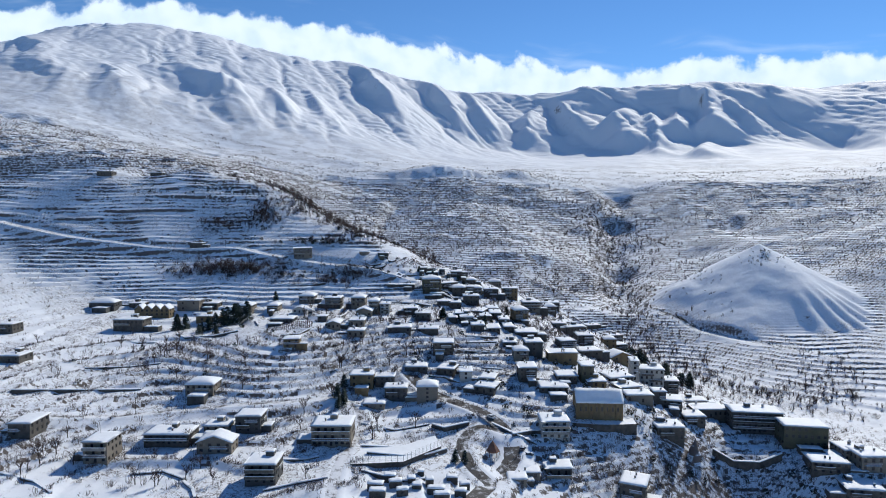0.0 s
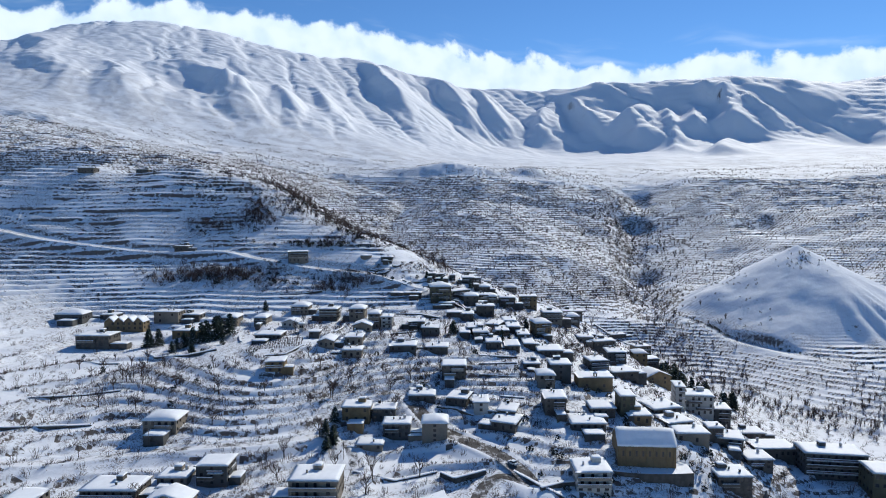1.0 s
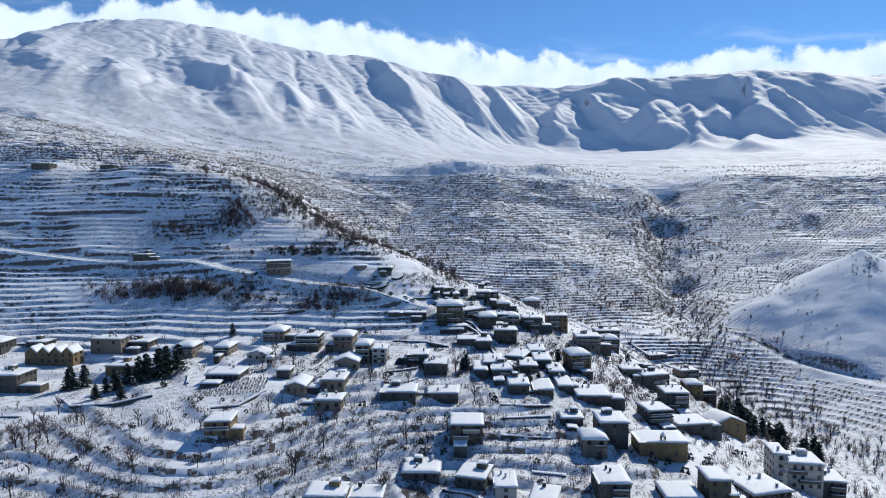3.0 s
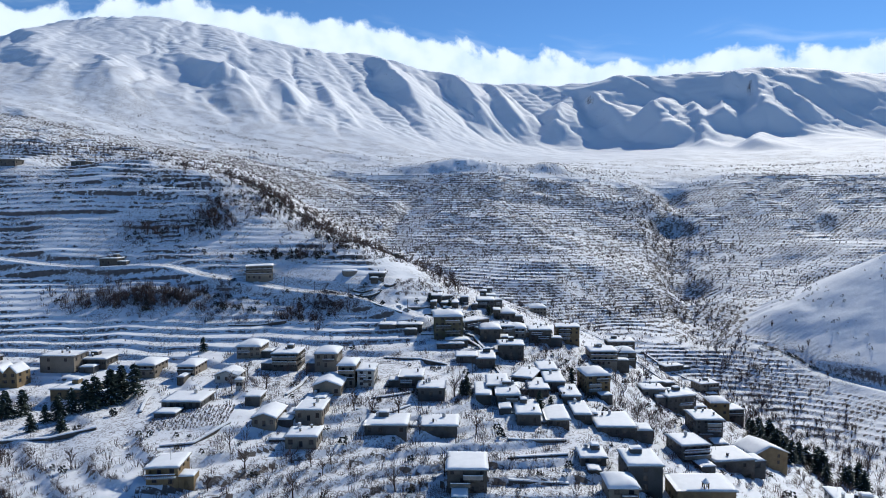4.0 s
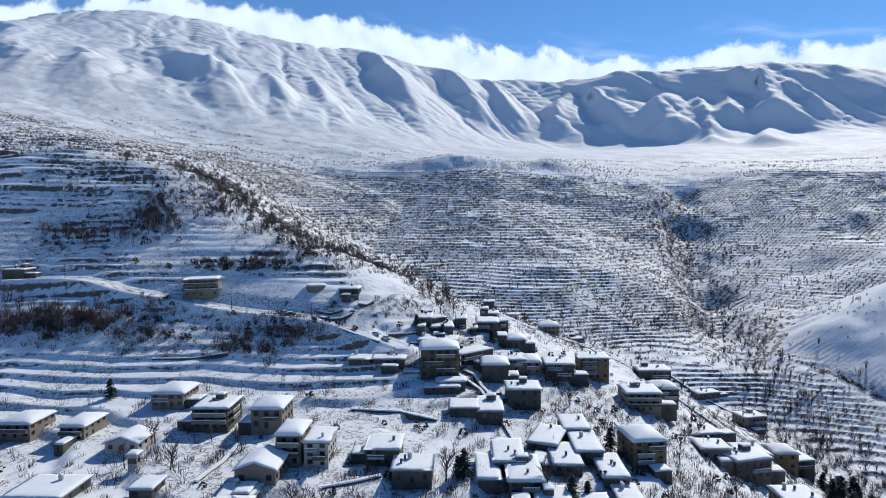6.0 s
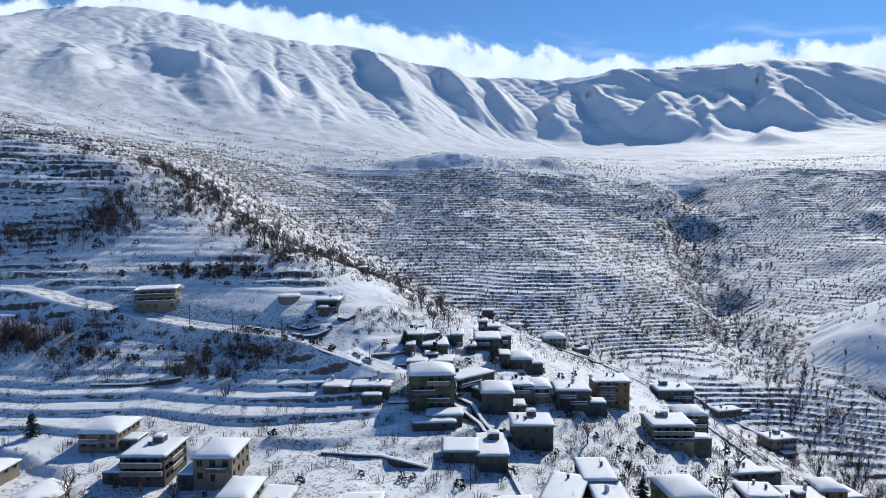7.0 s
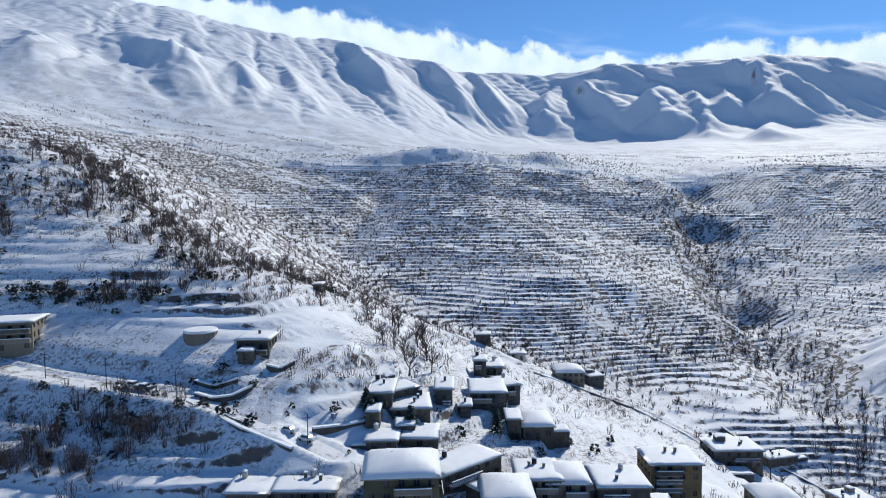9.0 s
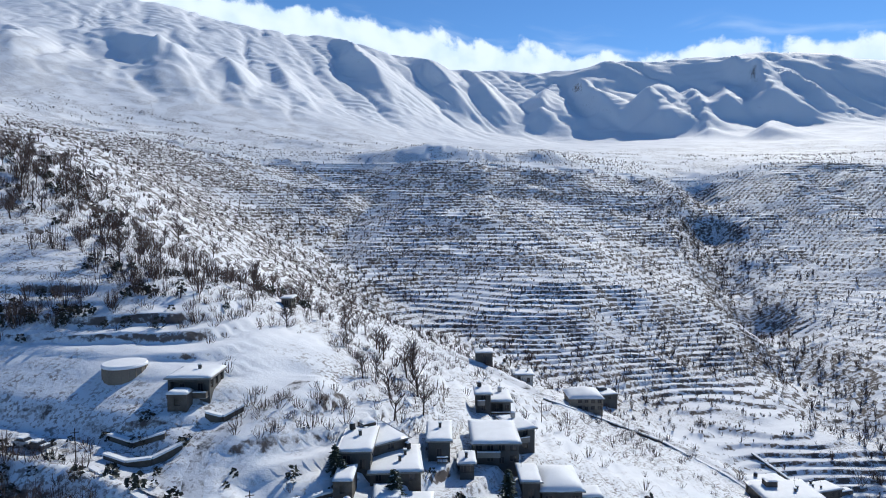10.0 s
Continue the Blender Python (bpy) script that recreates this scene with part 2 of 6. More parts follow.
def height(x, y, fine=True, phase=False):
    x, y = np.asarray(x, float), np.asarray(y, float)
    z = smooth_height(x, y)
    far = ease(y, 1000, 1300)
    z = z + spur_height(x, y)
    z = z + 17 * np.exp(-((x + 5) / 75) ** 2 - ((y - 990) / 24) ** 2) + 9 * np.exp(-((x - 115) / 30) ** 2 - ((y - 1000) / 20) ** 2) + 7 * np.exp(-((x + 160) / 50) ** 2 - ((y - 1060) / 25) ** 2)
    cone = cone_height(x, y)
    z = np.maximum(z, cone) + 3.0 * np.exp(-np.abs(z - cone) / 5.0) * (cone > -20) * 0.5
    bare = ease(cone - z, -3, 0)
    if fine:
        # uneven ground, gullied mountain flanks
        beyond = ease(y, 530, 600) * (1 - ease(y, 930, 1080))
        z = z + ((fbm(x / 45, y / 45, 4) - 0.5) * 5.0 * ease(y, 420, 520) * (1 - far)
                 + beyond * ((fbm(x / 120 + 7, y / 70 + 2, 2) - 0.5) * 12 + (fbm(x / 42 + 3, y / 26, 3) - 0.5) * 5))
        for ax, ay, bx, by, deep in SIDE_GULLIES:
            t = np.clip(((x - ax) * (bx - ax) + (y - ay) * (by - ay)) / ((bx - ax) ** 2 + (by - ay) ** 2), 0, 1)
            off = np.hypot(x - ax - t * (bx - ax), y - ay - t * (by - ay)) + (fbm(x / 30, y / 30, 2) - 0.5) * 14
            z = z - deep * np.exp(-(off / 17) ** 2)
        lean = x + 0.45 * y + (fbm(x / 120, y / 120, 3) - 0.5) * 60
        flank = np.abs(fbm(lean / 75, y / 520 + 3, 3) - 0.5) * 2
        high = far * ease(z, 205, 300)
        z = z - high * (1 - flank) ** 5 * 8 + far * ((fbm(x / 150, y / 150, 2) - 0.5) * 12 + (fbm(x / 26, y / 26, 3) - 0.5) * 3.2)
        z = z + high * (ease(np.abs(fbm(lean / 48 + 9, y / 90, 4) - 0.5) * 2, 0.0, 0.3) - 0.6) * 2.5
        # benches and cliffs: broken strata on the flanks, large ones round the cirque
        east = ease(x, 60, 260)
        for tall, wander, deep, u, v in ((78, 2.6, 0.22, 170, 330), (17, 3.4, 0.34, 90, 130)):
            band = z / tall + (fbm(x / u + 3, y / v, 4) - 0.5) * wander
            ledge = np.floor(band) + ease(band - np.floor(band), 0.42 if tall > 50 else 0.7, 1.0)
            some = ease(fbm(x / 130 + tall, y / 160, 3), 0.42, 0.58)
            z = z + high * some * (deep if tall < 50 else deep * (0.12 + 0.88 * east)) * tall * 0.55 * (ledge - band + 0.28) * (1 - ease(y, 1880, 2000) * (1 - east))
        # terraces
        valley = ease(x - 0.12 * (300 - y), 78, 100) * (1 - ease(y, 560, 620)) * ease(y, 215, 240)
        step = np.interp(z, STEP_LEVELS, STEP_SIZES)
        q = np.interp(z, LEVEL_GRID, LEVEL_COUNT) + (fbm(x / 60 + 40, y / 60, 3) - 0.5) * (2.2 - 1.2 * ease(y, 520, 620)) + (fbm(x / 9, y / 9, 2) - 0.5) * 0.25
        f = q - np.floor(q)
        if phase:
            return f
        stepped = np.floor(q) + ease(f, 0.80 - 0.12 * valley, 0.97) + 0.03 * f
        patch = ease(fbm(x / 26 + 5, y / 12 + 3, 3), 0.36, 0.56)
        steep = ease(fbm(x / 90 + 15, y / 40 + 8, 3), 0.64, 0.70)
        face = ease(y, 384, 396) * (1 - ease(y, 440, 470)) * (1 - ease(x, -30, 10))
        # rock ledges that run along the shaded flank of the spur
        ledge = z / 6.5 + (fbm(x / 80 + 3, y / 40, 3) - 0.5) * 1.6
        z = z + ease(y, 388, 400) * (1 - ease(y, 455, 480)) * (1 - ease(x, -70, -40)) * ease(fbm(x / 30 + 8, z / 4, 2), 0.45, 0.62) * 1.3 * (ease(ledge - np.floor(ledge), 0.62, 0.8) - (ledge - np.floor(ledge)))
        lit = 0.85 * np.exp(-((x + 105) / 60) ** 2 - ((y - 535) / 75) ** 2)
        mask = (0.72 + 0.28 * patch) * (1 - lit) * (1 - 0.75 * face * ease(fbm(x / 35, y / 15, 2), 0.3, 0.5)) * ease(y, 128, 145) * (1 - in_field(x, y)) * (1 - 0.9 * np.exp(-(((x + 125) / 75) ** 2 + ((y - 366) / 11) ** 2) ** 2)) * (1 - np.exp(-((x - 85) / 35) ** 2 - ((y - 185) / 26) ** 2)) * (1 - ease(y, 1000, 1200)) * (1 - bare) * (1 - 0.4 * steep * ease(y, 430, 520) * (1 - valley))
        z = z + mask * step * (stepped - q)
        z = z + ((fbm(x / 4, y / 4, 3) - 0.5) * 0.45 + (fbm(x / 1.6, y / 1.6, 2) - 0.5) * 0.12 * (1 - ease(y, 420, 500))) * (1 - far)
        z = road_height(x, y, z)
    return z

# ---- materials ----
def material(name):
    m = bpy.data.materials.new(name)
    m.use_nodes = True
    nt = m.node_tree
    return m, nt.nodes, nt.links, nt.nodes["Principled BSDF"]


def mix(nodes, links, fac, a, b):
    n = nodes.new("ShaderNodeMix")
    n.data_type = "RGBA"
    for sock, v in ((n.inputs[0], fac), (n.inputs[6], a), (n.inputs[7], b)):
        if isinstance(v, (int, float)):
            sock.default_value = v
        elif isinstance(v, tuple):
            sock.default_value = (*v, 1.0)
        else:
            links.new(v, sock)
    return n.outputs[2]


def calc(nodes, links, op, a, b=0.0, clamp=False):
    n = nodes.new("ShaderNodeMath")
    n.operation, n.use_clamp = op, clamp
    for sock, v in zip(n.inputs, (a, b)):
        if isinstance(v, (int, float)):
            sock.default_value = v
        else:
            links.new(v, sock)
    return n.outputs[0]


def grain(nodes, links, scale, detail=4.0, rough=0.55, coord="Object"):
    tc, n = nodes.new("ShaderNodeTexCoord"), nodes.new("ShaderNodeTexNoise")
    n.inputs["Scale"].default_value, n.inputs["Detail"].default_value, n.inputs["Roughness"].default_value = scale, detail, rough
    links.new(tc.outputs[coord], n.inputs["Vector"])
    return n.outputs[0]


def ramp(nodes, links, value, a, b):
    n = nodes.new("ShaderNodeMapRange")
    n.interpolation_type = "SMOOTHSTEP"
    n.inputs[1].default_value, n.inputs[2].default_value = a, b
    links.new(value, n.inputs[0])
    return n.outputs[0]


def bumped(nodes, links, bsdf, value, strength, distance):
    n = nodes.new("ShaderNodeBump")
    n.inputs["Strength"].default_value, n.inputs["Distance"].default_value = strength, distance
    links.new(value, n.inputs["Height"])
    links.new(n.outputs[0], bsdf.inputs["Normal"])


def plain(name, colour, rough=0.8, vary=0.25, scale=1.5, metal=0.0, bump=0.02):
    m, nodes, links, bsdf = material(name)
    dark = tuple(c * (1 - vary) for c in colour)
    light = tuple(min(1, c * (1 + vary * 0.6)) for c in colour)
    big, small = grain(nodes, links, scale * 0.3, 3), grain(nodes, links, scale * 4, 4)
    both = calc(nodes, links, "ADD", calc(nodes, links, "MULTIPLY", big, 0.6), calc(nodes, links, "MULTIPLY", small, 0.4))
    links.new(mix(nodes, links, ramp(nodes, links, both, 0.35, 0.65), dark, light), bsdf.inputs["Base Color"])
    bsdf.inputs["Roughness"].default_value, bsdf.inputs["Metallic"].default_value = rough, metal
    if bump:
        bumped(nodes, links, bsdf, small, 0.4, bump)
    return m


def snow_ground():
    m, nodes, links, bsdf = material("snowy ground")
    geo, sep = nodes.new("ShaderNodeNewGeometry"), nodes.new("ShaderNodeSeparateXYZ")
    links.new(geo.outputs["Normal"], sep.inputs[0])
    n1, n2, n3 = grain(nodes, links, 0.035, 5, 0.6), grain(nodes, links, 0.45, 6, 0.7), grain(nodes, links, 1.7, 5, 0.65)
    place, pos = nodes.new("ShaderNodeTexCoord"), nodes.new("ShaderNodeSeparateXYZ")
    links.new(place.outputs["Object"], pos.inputs[0])
    low = ramp(nodes, links, pos.outputs[1], 1400.0, 1150.0)
    up = calc(nodes, links, "ADD", sep.outputs[2], calc(nodes, links, "MULTIPLY", calc(nodes, links, "SUBTRACT", n2, 0.5), 0.75))
    up = calc(nodes, links, "ADD", up, calc(nodes, links, "MULTIPLY", calc(nodes, links, "SUBTRACT", n1, 0.5), 0.38))
    # dead stalks and stones that poke through where brush grows
    brush = calc(nodes, links, "MULTIPLY", ramp(nodes, links, n1, 0.43, 0.55), ramp(nodes, links, n3, 0.47, 0.57))
    brush = calc(nodes, links, "MULTIPLY", calc(nodes, links, "MULTIPLY", brush, ramp(nodes, links, n2, 0.40, 0.55)), low)
    # nothing grows on the smooth cone beyond the gorge
    away = [calc(nodes, links, "POWER", calc(nodes, links, "ABSOLUTE", calc(nodes, links, "DIVIDE", calc(nodes, links, "SUBTRACT", pos.outputs[k], c), 82.0)), 2.0) for k, c in ((0, 262.0), (1, 515.0))]
    brush = calc(nodes, links, "MULTIPLY", brush, ramp(nodes, links, calc(nodes, links, "ADD", *away), 0.7, 1.0))
    up = calc(nodes, links, "ADD", up, calc(nodes, links, "MULTIPLY", calc(nodes, links, "SUBTRACT", 1.0, low), 0.19))
    walls = ramp(nodes, links, pos.outputs[1], 100.0, 540.0)
    up = calc(nodes, links, "SUBTRACT", up, calc(nodes, links, "MULTIPLY", calc(nodes, links, "MULTIPLY", walls, low), 0.08))
    snowy = calc(nodes, links, "MULTIPLY", ramp(nodes, links, up, 0.52, 0.65), calc(nodes, links, "SUBTRACT", 1.0, calc(nodes, links, "MULTIPLY", brush, 0.85)))
    snow = mix(nodes, links, n3, (0.72, 0.75, 0.80), (0.83, 0.84, 0.87))
    rock = mix(nodes, links, n2, (0.05, 0.043, 0.042), (0.22, 0.19, 0.17))
    links.new(mix(nodes, links, snowy, rock, snow), bsdf.inputs["Base Color"])
    bsdf.inputs["Roughness"].default_value = 0.75
    bsdf.inputs["Specular IOR Level"].default_value = 0.2
    bumped(nodes, links, bsdf, calc(nodes, links, "ADD", n2, calc(nodes, links, "MULTIPLY", n3, 0.3)), 0.28, 0.6)
    return m


SNOWY_GROUND = snow_ground()
SNOW = plain("snow", (0.80, 0.82, 0.85), 0.7, 0.05, 2.0, bump=0.05)


def terrace_stone():
    m, nodes, links, bsdf = material("dry-stone terrace wall")
    big, small = grain(nodes, links, 0.5, 4, 0.6), grain(nodes, links, 3.0, 4, 0.7)
    rock = mix(nodes, links, small, (0.035, 0.03, 0.03), (0.19, 0.165, 0.145))
    k = ramp(nodes, links, calc(nodes, links, "ADD", big, calc(nodes, links, "MULTIPLY", small, 0.3)), 0.62, 0.76)
    links.new(mix(nodes, links, k, rock, (0.76, 0.78, 0.82)), bsdf.inputs["Base Color"])
    bsdf.inputs["Roughness"].default_value = 0.9
    bumped(nodes, links, bsdf, small, 0.6, 0.25)
    return m


TERRACE_STONE = terrace_stone()

# ---- ground ----
def mesh_object(name, verts, faces, mat, parent=None, smooth=False):
    me = bpy.data.meshes.new(name)
    me.from_pydata(verts, [], faces)
    if mat:
        me.materials.append(mat)
    if smooth:
        me.shade_smooth()
    ob = new(name, me)
    if parent:
        ob.parent = parent
    return ob


def grid_faces(rows, cols):
    i = np.arange((rows - 1) * cols).reshape(rows - 1, cols)[:, :-1].ravel()
    return np.c_[i, i + 1, i + cols + 1, i + cols]


def build_ground():
    ys = np.concatenate([np.arange(-900, -100, 80), np.arange(-100, 130, 12), np.arange(130, 300, 0.7), np.arange(300, 400, 0.48), np.arange(400, 500, 0.55), np.arange(500, 640, 0.62), np.arange(640, 960, 1.05),
                         np.arange(960, 2220, 4.0), np.arange(2220, 3700, 60)])
    s = np.linspace(-1, 1, COLUMNS)
    s = np.sign(s) * np.abs(s) ** 1.25
    y = np.repeat(ys[:, None], len(s), 1)
    x = s[None] * (150 + 0.80 * np.maximum(y, 0))
    x[:, 0], x[:, 1], x[:, -2], x[:, -1] = -3600, np.minimum(x[:, 1], -700), np.maximum(x[:, -2], 700), 3600
    z = height(x, y)
    verts = np.stack([x, y, z], -1).reshape(-1, 3)
    faces = grid_faces(len(ys), len(s))
    me = bpy.data.meshes.new("ground")
    me.vertices.add(len(verts))
    me.vertices.foreach_set("co", verts.ravel())
    me.loops.add(faces.size)
    me.loops.foreach_set("vertex_index", faces.ravel().astype(np.int32))
    me.polygons.add(len(faces))
    me.polygons.foreach_set("loop_start", np.arange(0, faces.size, 4, dtype=np.int32))
    me.update(calc_edges=True)
    me.shade_smooth()
    me.materials.append(SNOWY_GROUND)
    me.materials.append(TERRACE_STONE)
    # steep faces below the mountains are the bare dry-stone risers of the terraces
    a, b, c = verts[faces[:, 0]], verts[faces[:, 1]], verts[faces[:, 3]]
    n = np.cross(b - a, c - a)
    flat = np.abs(n[:, 2]) / np.linalg.norm(n, axis=1)
    mid = (b + c) / 2
    bare = ((mid[:, 1] > 425) | (mid[:, 0] > 92) | (mid[:, 1] < 262)) & (mid[:, 1] > 140) & (mid[:, 1] < 940) & (cone_height(mid[:, 0], mid[:, 1]) < smooth_height(mid[:, 0], mid[:, 1]) - 1)
    wall = bare & (flat < 0.80 + 0.05 * (mid[:, 0] > 78) * (mid[:, 1] < 600) + 0.08 * (mid[:, 1] > 520)) & (fbm(mid[:, 0] / 6, mid[:, 1] / 6, 3) > np.where((mid[:, 1] < 480) & (mid[:, 0] < 70), 0.55, 0.36))
    me.polygons.foreach_set("material_index", wall.astype(np.int32))
    ob = new("ground", me)
    return tagged(ob, "snow-covered terraced mountain valley with bare rock showing on steep banks", "ground", kind="structure")


COLUMNS = 470
ground = build_ground()

# ---- building kit ----
STONE = plain("rubble stone", (0.095, 0.086, 0.072), 0.9, 0.35, 2.5, bump=0.05)
BEIGE = plain("beige render", (0.205, 0.178, 0.138), 0.85, 0.18, 0.8)
WHITE = plain("weathered white render", (0.45, 0.43, 0.39), 0.85, 0.14, 0.8)
GREY = plain("bare concrete block", (0.075, 0.075, 0.072), 0.9, 0.28, 1.2)
OCHRE = plain("ochre sandstone", (0.19, 0.14, 0.07), 0.88, 0.25, 2.0)
GREEN = plain("mossy green render", (0.09, 0.085, 0.05), 0.88, 0.25, 1.2)
CONCRETE = plain("cast concrete", (0.25, 0.24, 0.22), 0.85, 0.2, 1.0)
FRAME = plain("painted window frame", (0.09, 0.075, 0.06), 0.6, 0.1, 3.0, bump=0)
METAL = plain("galvanised metal", (0.35, 0.36, 0.38), 0.45, 0.2, 3.0, metal=0.7, bump=0)
RUST = plain("rust-brown metal", (0.16, 0.08, 0.05), 0.7, 0.3, 3.0, bump=0)
BLACK = plain("black rubber", (0.02, 0.02, 0.022), 0.8, 0.1, 3.0, bump=0)


def dark_glass():
    m, nodes, links, bsdf = material("window glass")
    tint = grain(nodes, links, 0.7, 2)
    links.new(mix(nodes, links, tint, (0.012, 0.014, 0.018), (0.045, 0.05, 0.06)), bsdf.inputs["Base Color"])
    bsdf.inputs["Roughness"].default_value = 0.08
    return m


GLASS = dark_glass()
WALLS = {"stone": STONE, "beige": BEIGE, "white": WHITE, "grey": GREY, "ochre": OCHRE, "green": GREEN}
WORDS = {"stone": "rubble-stone", "beige": "beige rendered", "white": "white rendered", "grey": "grey concrete-block", "ochre": "ochre sandstone", "green": "mossy green"}


class Shape:
    """Collects boxes and quads into one mesh."""

    def __init__(self):
        self.v, self.f, self.m = [], [], []

    def quad(self, a, b, c, d, mat=0):
        n = len(self.v)
        self.v += [a, b, c, d]
        self.f.append((n, n + 1, n + 2, n + 3))
        self.m.append(mat)

    def box(self, x0, x1, y0, y1, z0, z1, mat=0):
        n = len(self.v)
        self.v += [(x, y, z) for z in (z0, z1) for y in (y0, y1) for x in (x0, x1)]
        self.f += [(n + a, n + b, n + c, n + d) for a, b, c, d in ((0, 2, 3, 1), (4, 5, 7, 6), (0, 1, 5, 4), (2, 6, 7, 3), (0, 4, 6, 2), (1, 3, 7, 5))]
        self.m += [mat] * 6

    def tube(self, a, b, ra, rb, sides=6, mat=0, cap=True):
        a, b = Vector(a), Vector(b)
        w = (b - a).normalized()
        u = w.orthogonal().normalized()
        v = w.cross(u)
        n = len(self.v)
        for p, r in ((a, ra), (b, rb)):
            for i in range(sides):
                k = 2 * math.pi * i / sides
                self.v.append(tuple(p + (u * math.cos(k) + v * math.sin(k)) * r))
        for i in range(sides):
            j = (i + 1) % sides
            self.f.append((n + i, n + j, n + sides + j, n + sides + i))
            self.m.append(mat)
        if cap:
            self.f.append(tuple(n + sides + i for i in range(sides)))
            self.m.append(mat)

    def mesh(self, name, mats):
        me = bpy.data.meshes.new(name)
        me.from_pydata(self.v, [], self.f)
        for k in mats:
            me.materials.append(k)
        if len(mats) > 1:
            me.polygons.foreach_set("material_index", self.m)
        return me


def part(name, shape, mats, parent, label="", at=None, smooth=False):
    mats = mats if isinstance(mats, (list, tuple)) else [mats]
    me = shape.mesh(name, mats) if isinstance(shape, Shape) else shape
    if smooth:
        me.shade_smooth()
    ob = new(name, me)
    ob.parent = parent
    if at is not None:
        ob.matrix_basis = at
    return tagged(ob, label) if label else ob


def facade(shape, length, z0, z1, holes, place, deep=0.22):
    """One wall face with real recesses; place(s, z, inward) gives the point."""
    ss = sorted({0.0, length, *(h[0] for h in holes), *(h[1] for h in holes)})
    zs = sorted({z0, z1, *(h[2] for h in holes), *(h[3] for h in holes)})
    for a, b in zip(ss, ss[1:]):
        for c, d in zip(zs, zs[1:]):
            ms, mz = (a + b) / 2, (c + d) / 2
            if not any(h[0] < ms < h[1] and h[2] < mz < h[3] for h in holes):
                shape.quad(place(a, c, 0), place(b, c, 0), place(b, d, 0), place(a, d, 0))
    for a, b, c, d, *more in holes:
        k = more[0] if more else deep
        shape.quad(place(a, c, 0), place(b, c, 0), place(b, c, k), place(a, c, k))
        shape.quad(place(a, d, k), place(b, d, k), place(b, d, 0), place(a, d, 0))
        shape.quad(place(a, c, 0), place(a, c, k), place(a, d, k), place(a, d, 0))
        shape.quad(place(b, c, k), place(b, c, 0), place(b, d, 0), place(b, d, k))
        shape.quad(place(a, c, k), place(b, c, k), place(b, d, k), place(a, d, k))


def window_meshes():
    s = Shape()
    for x0, x1, z0, z1 in ((-0.5, -0.42, 0, 1), (0.42, 0.5, 0, 1), (-0.42, 0.42, 0, 0.07), (-0.42, 0.42, 0.93, 1), (-0.035, 0.035, 0.07, 0.93)):
        s.box(x0, x1, -0.04, 0.03, z0, z1)
    g = Shape()
    g.quad((-0.43, 0.0, 0.06), (0.43, 0.0, 0.06), (0.43, 0.0, 0.94), (-0.43, 0.0, 0.94))
    sill = Shape()
    sill.box(-0.6, 0.6, -0.28, 0.02, -0.09, 0.0)
    sill.box(-0.58, 0.58, -0.27, -0.02, 0.0, 0.07, 1)
    far = Shape()
    for x0, x1, z0, z1 in ((-0.5, -0.42, 0, 1), (0.42, 0.5, 0, 1), (-0.42, 0.42, 0, 0.07), (-0.42, 0.42, 0.93, 1)):
        far.quad((x0, -0.04, z0), (x1, -0.04, z0), (x1, -0.04, z1), (x0, -0.04, z1))
    far.quad((-0.43, 0.0, 0.06), (0.43, 0.0, 0.06), (0.43, 0.0, 0.94), (-0.43, 0.0, 0.94), 1)
    return s.mesh("window", [FRAME]), g.mesh("pane", [GLASS]), sill.mesh("sill", [CONCRETE, SNOW]), far.mesh("window", [FRAME, GLASS])


WINDOW, PANE, SILL, FAR_WINDOW = window_meshes()


def add_window(parent, m, w, h, near):
    win = part("window", WINDOW if near else FAR_WINDOW, None, parent, at=m @ Matrix.Diagonal((w, 1, h, 1)))
    if near:
        part("pane", PANE, None, win)
    return win


def snow_blanket(w, d, thick, shape, rise, seed, over=0.18, n=9):
    """A soft, slightly slumped layer of snow for a roof of that kind."""
    rng = random.Random(seed)
    ox, oy = rng.random() * 90, rng.random() * 90
    lift = rng.uniform(-0.1, 0.1)
    us = np.sign(np.linspace(-1, 1, n)) * np.abs(np.linspace(-1, 1, n)) ** 0.7
    verts = []
    for v in us:
        for u in us:
            e = max(abs(u), abs(v))
            if shape == "h":
                z = rise * (1 - max(abs(u), abs(v) * 1.0)) ** 0.9 if w <= d * 1.25 else rise * (1 - max(abs(v), 1 - min(1, (1 - abs(u)) * w / d)))
            elif shape == "g":
                z = rise * (1 - abs(u))
            else:
                z = lift * u
            z += thick * (1 - 0.75 * e ** 9) + (noise.noise((u * w * 0.35 + ox, v * d * 0.35 + oy, 0)) * 0.16 + noise.noise((u * w + ox, v * d + oy, 3)) * 0.05) * (1 - 0.5 * e ** 6)
            wob = 1 + 0.02 * noise.noise((u * 3 + ox, v * 3 + oy, 7))
            verts.append((u * (w / 2 + over) * wob, v * (d / 2 + over) * wob, z))
    faces = [tuple(map(int, f)) for f in grid_faces(n, n)]
    rim = [i for i in range(n)] + [n * j + n - 1 for j in range(1, n)] + [n * (n - 1) + i for i in range(n - 2, -1, -1)] + [n * j for j in range(n - 2, 0, -1)]
    base = len(verts)
    for i in rim:
        x, y, z = verts[i]
        bottom = 0.02 if shape not in "hg" else z - thick * 0.55
        verts.append((x * 0.985, y * 0.985, bottom))
    for k in range(len(rim)):
        j = (k + 1) % len(rim)
        faces.append((rim[k], base + k, base + j, rim[j]))
    me = bpy.data.meshes.new("snow_blanket")
    me.from_pydata(verts, [], faces)
    me.materials.append(SNOW)
    me.shade_smooth()
    return me


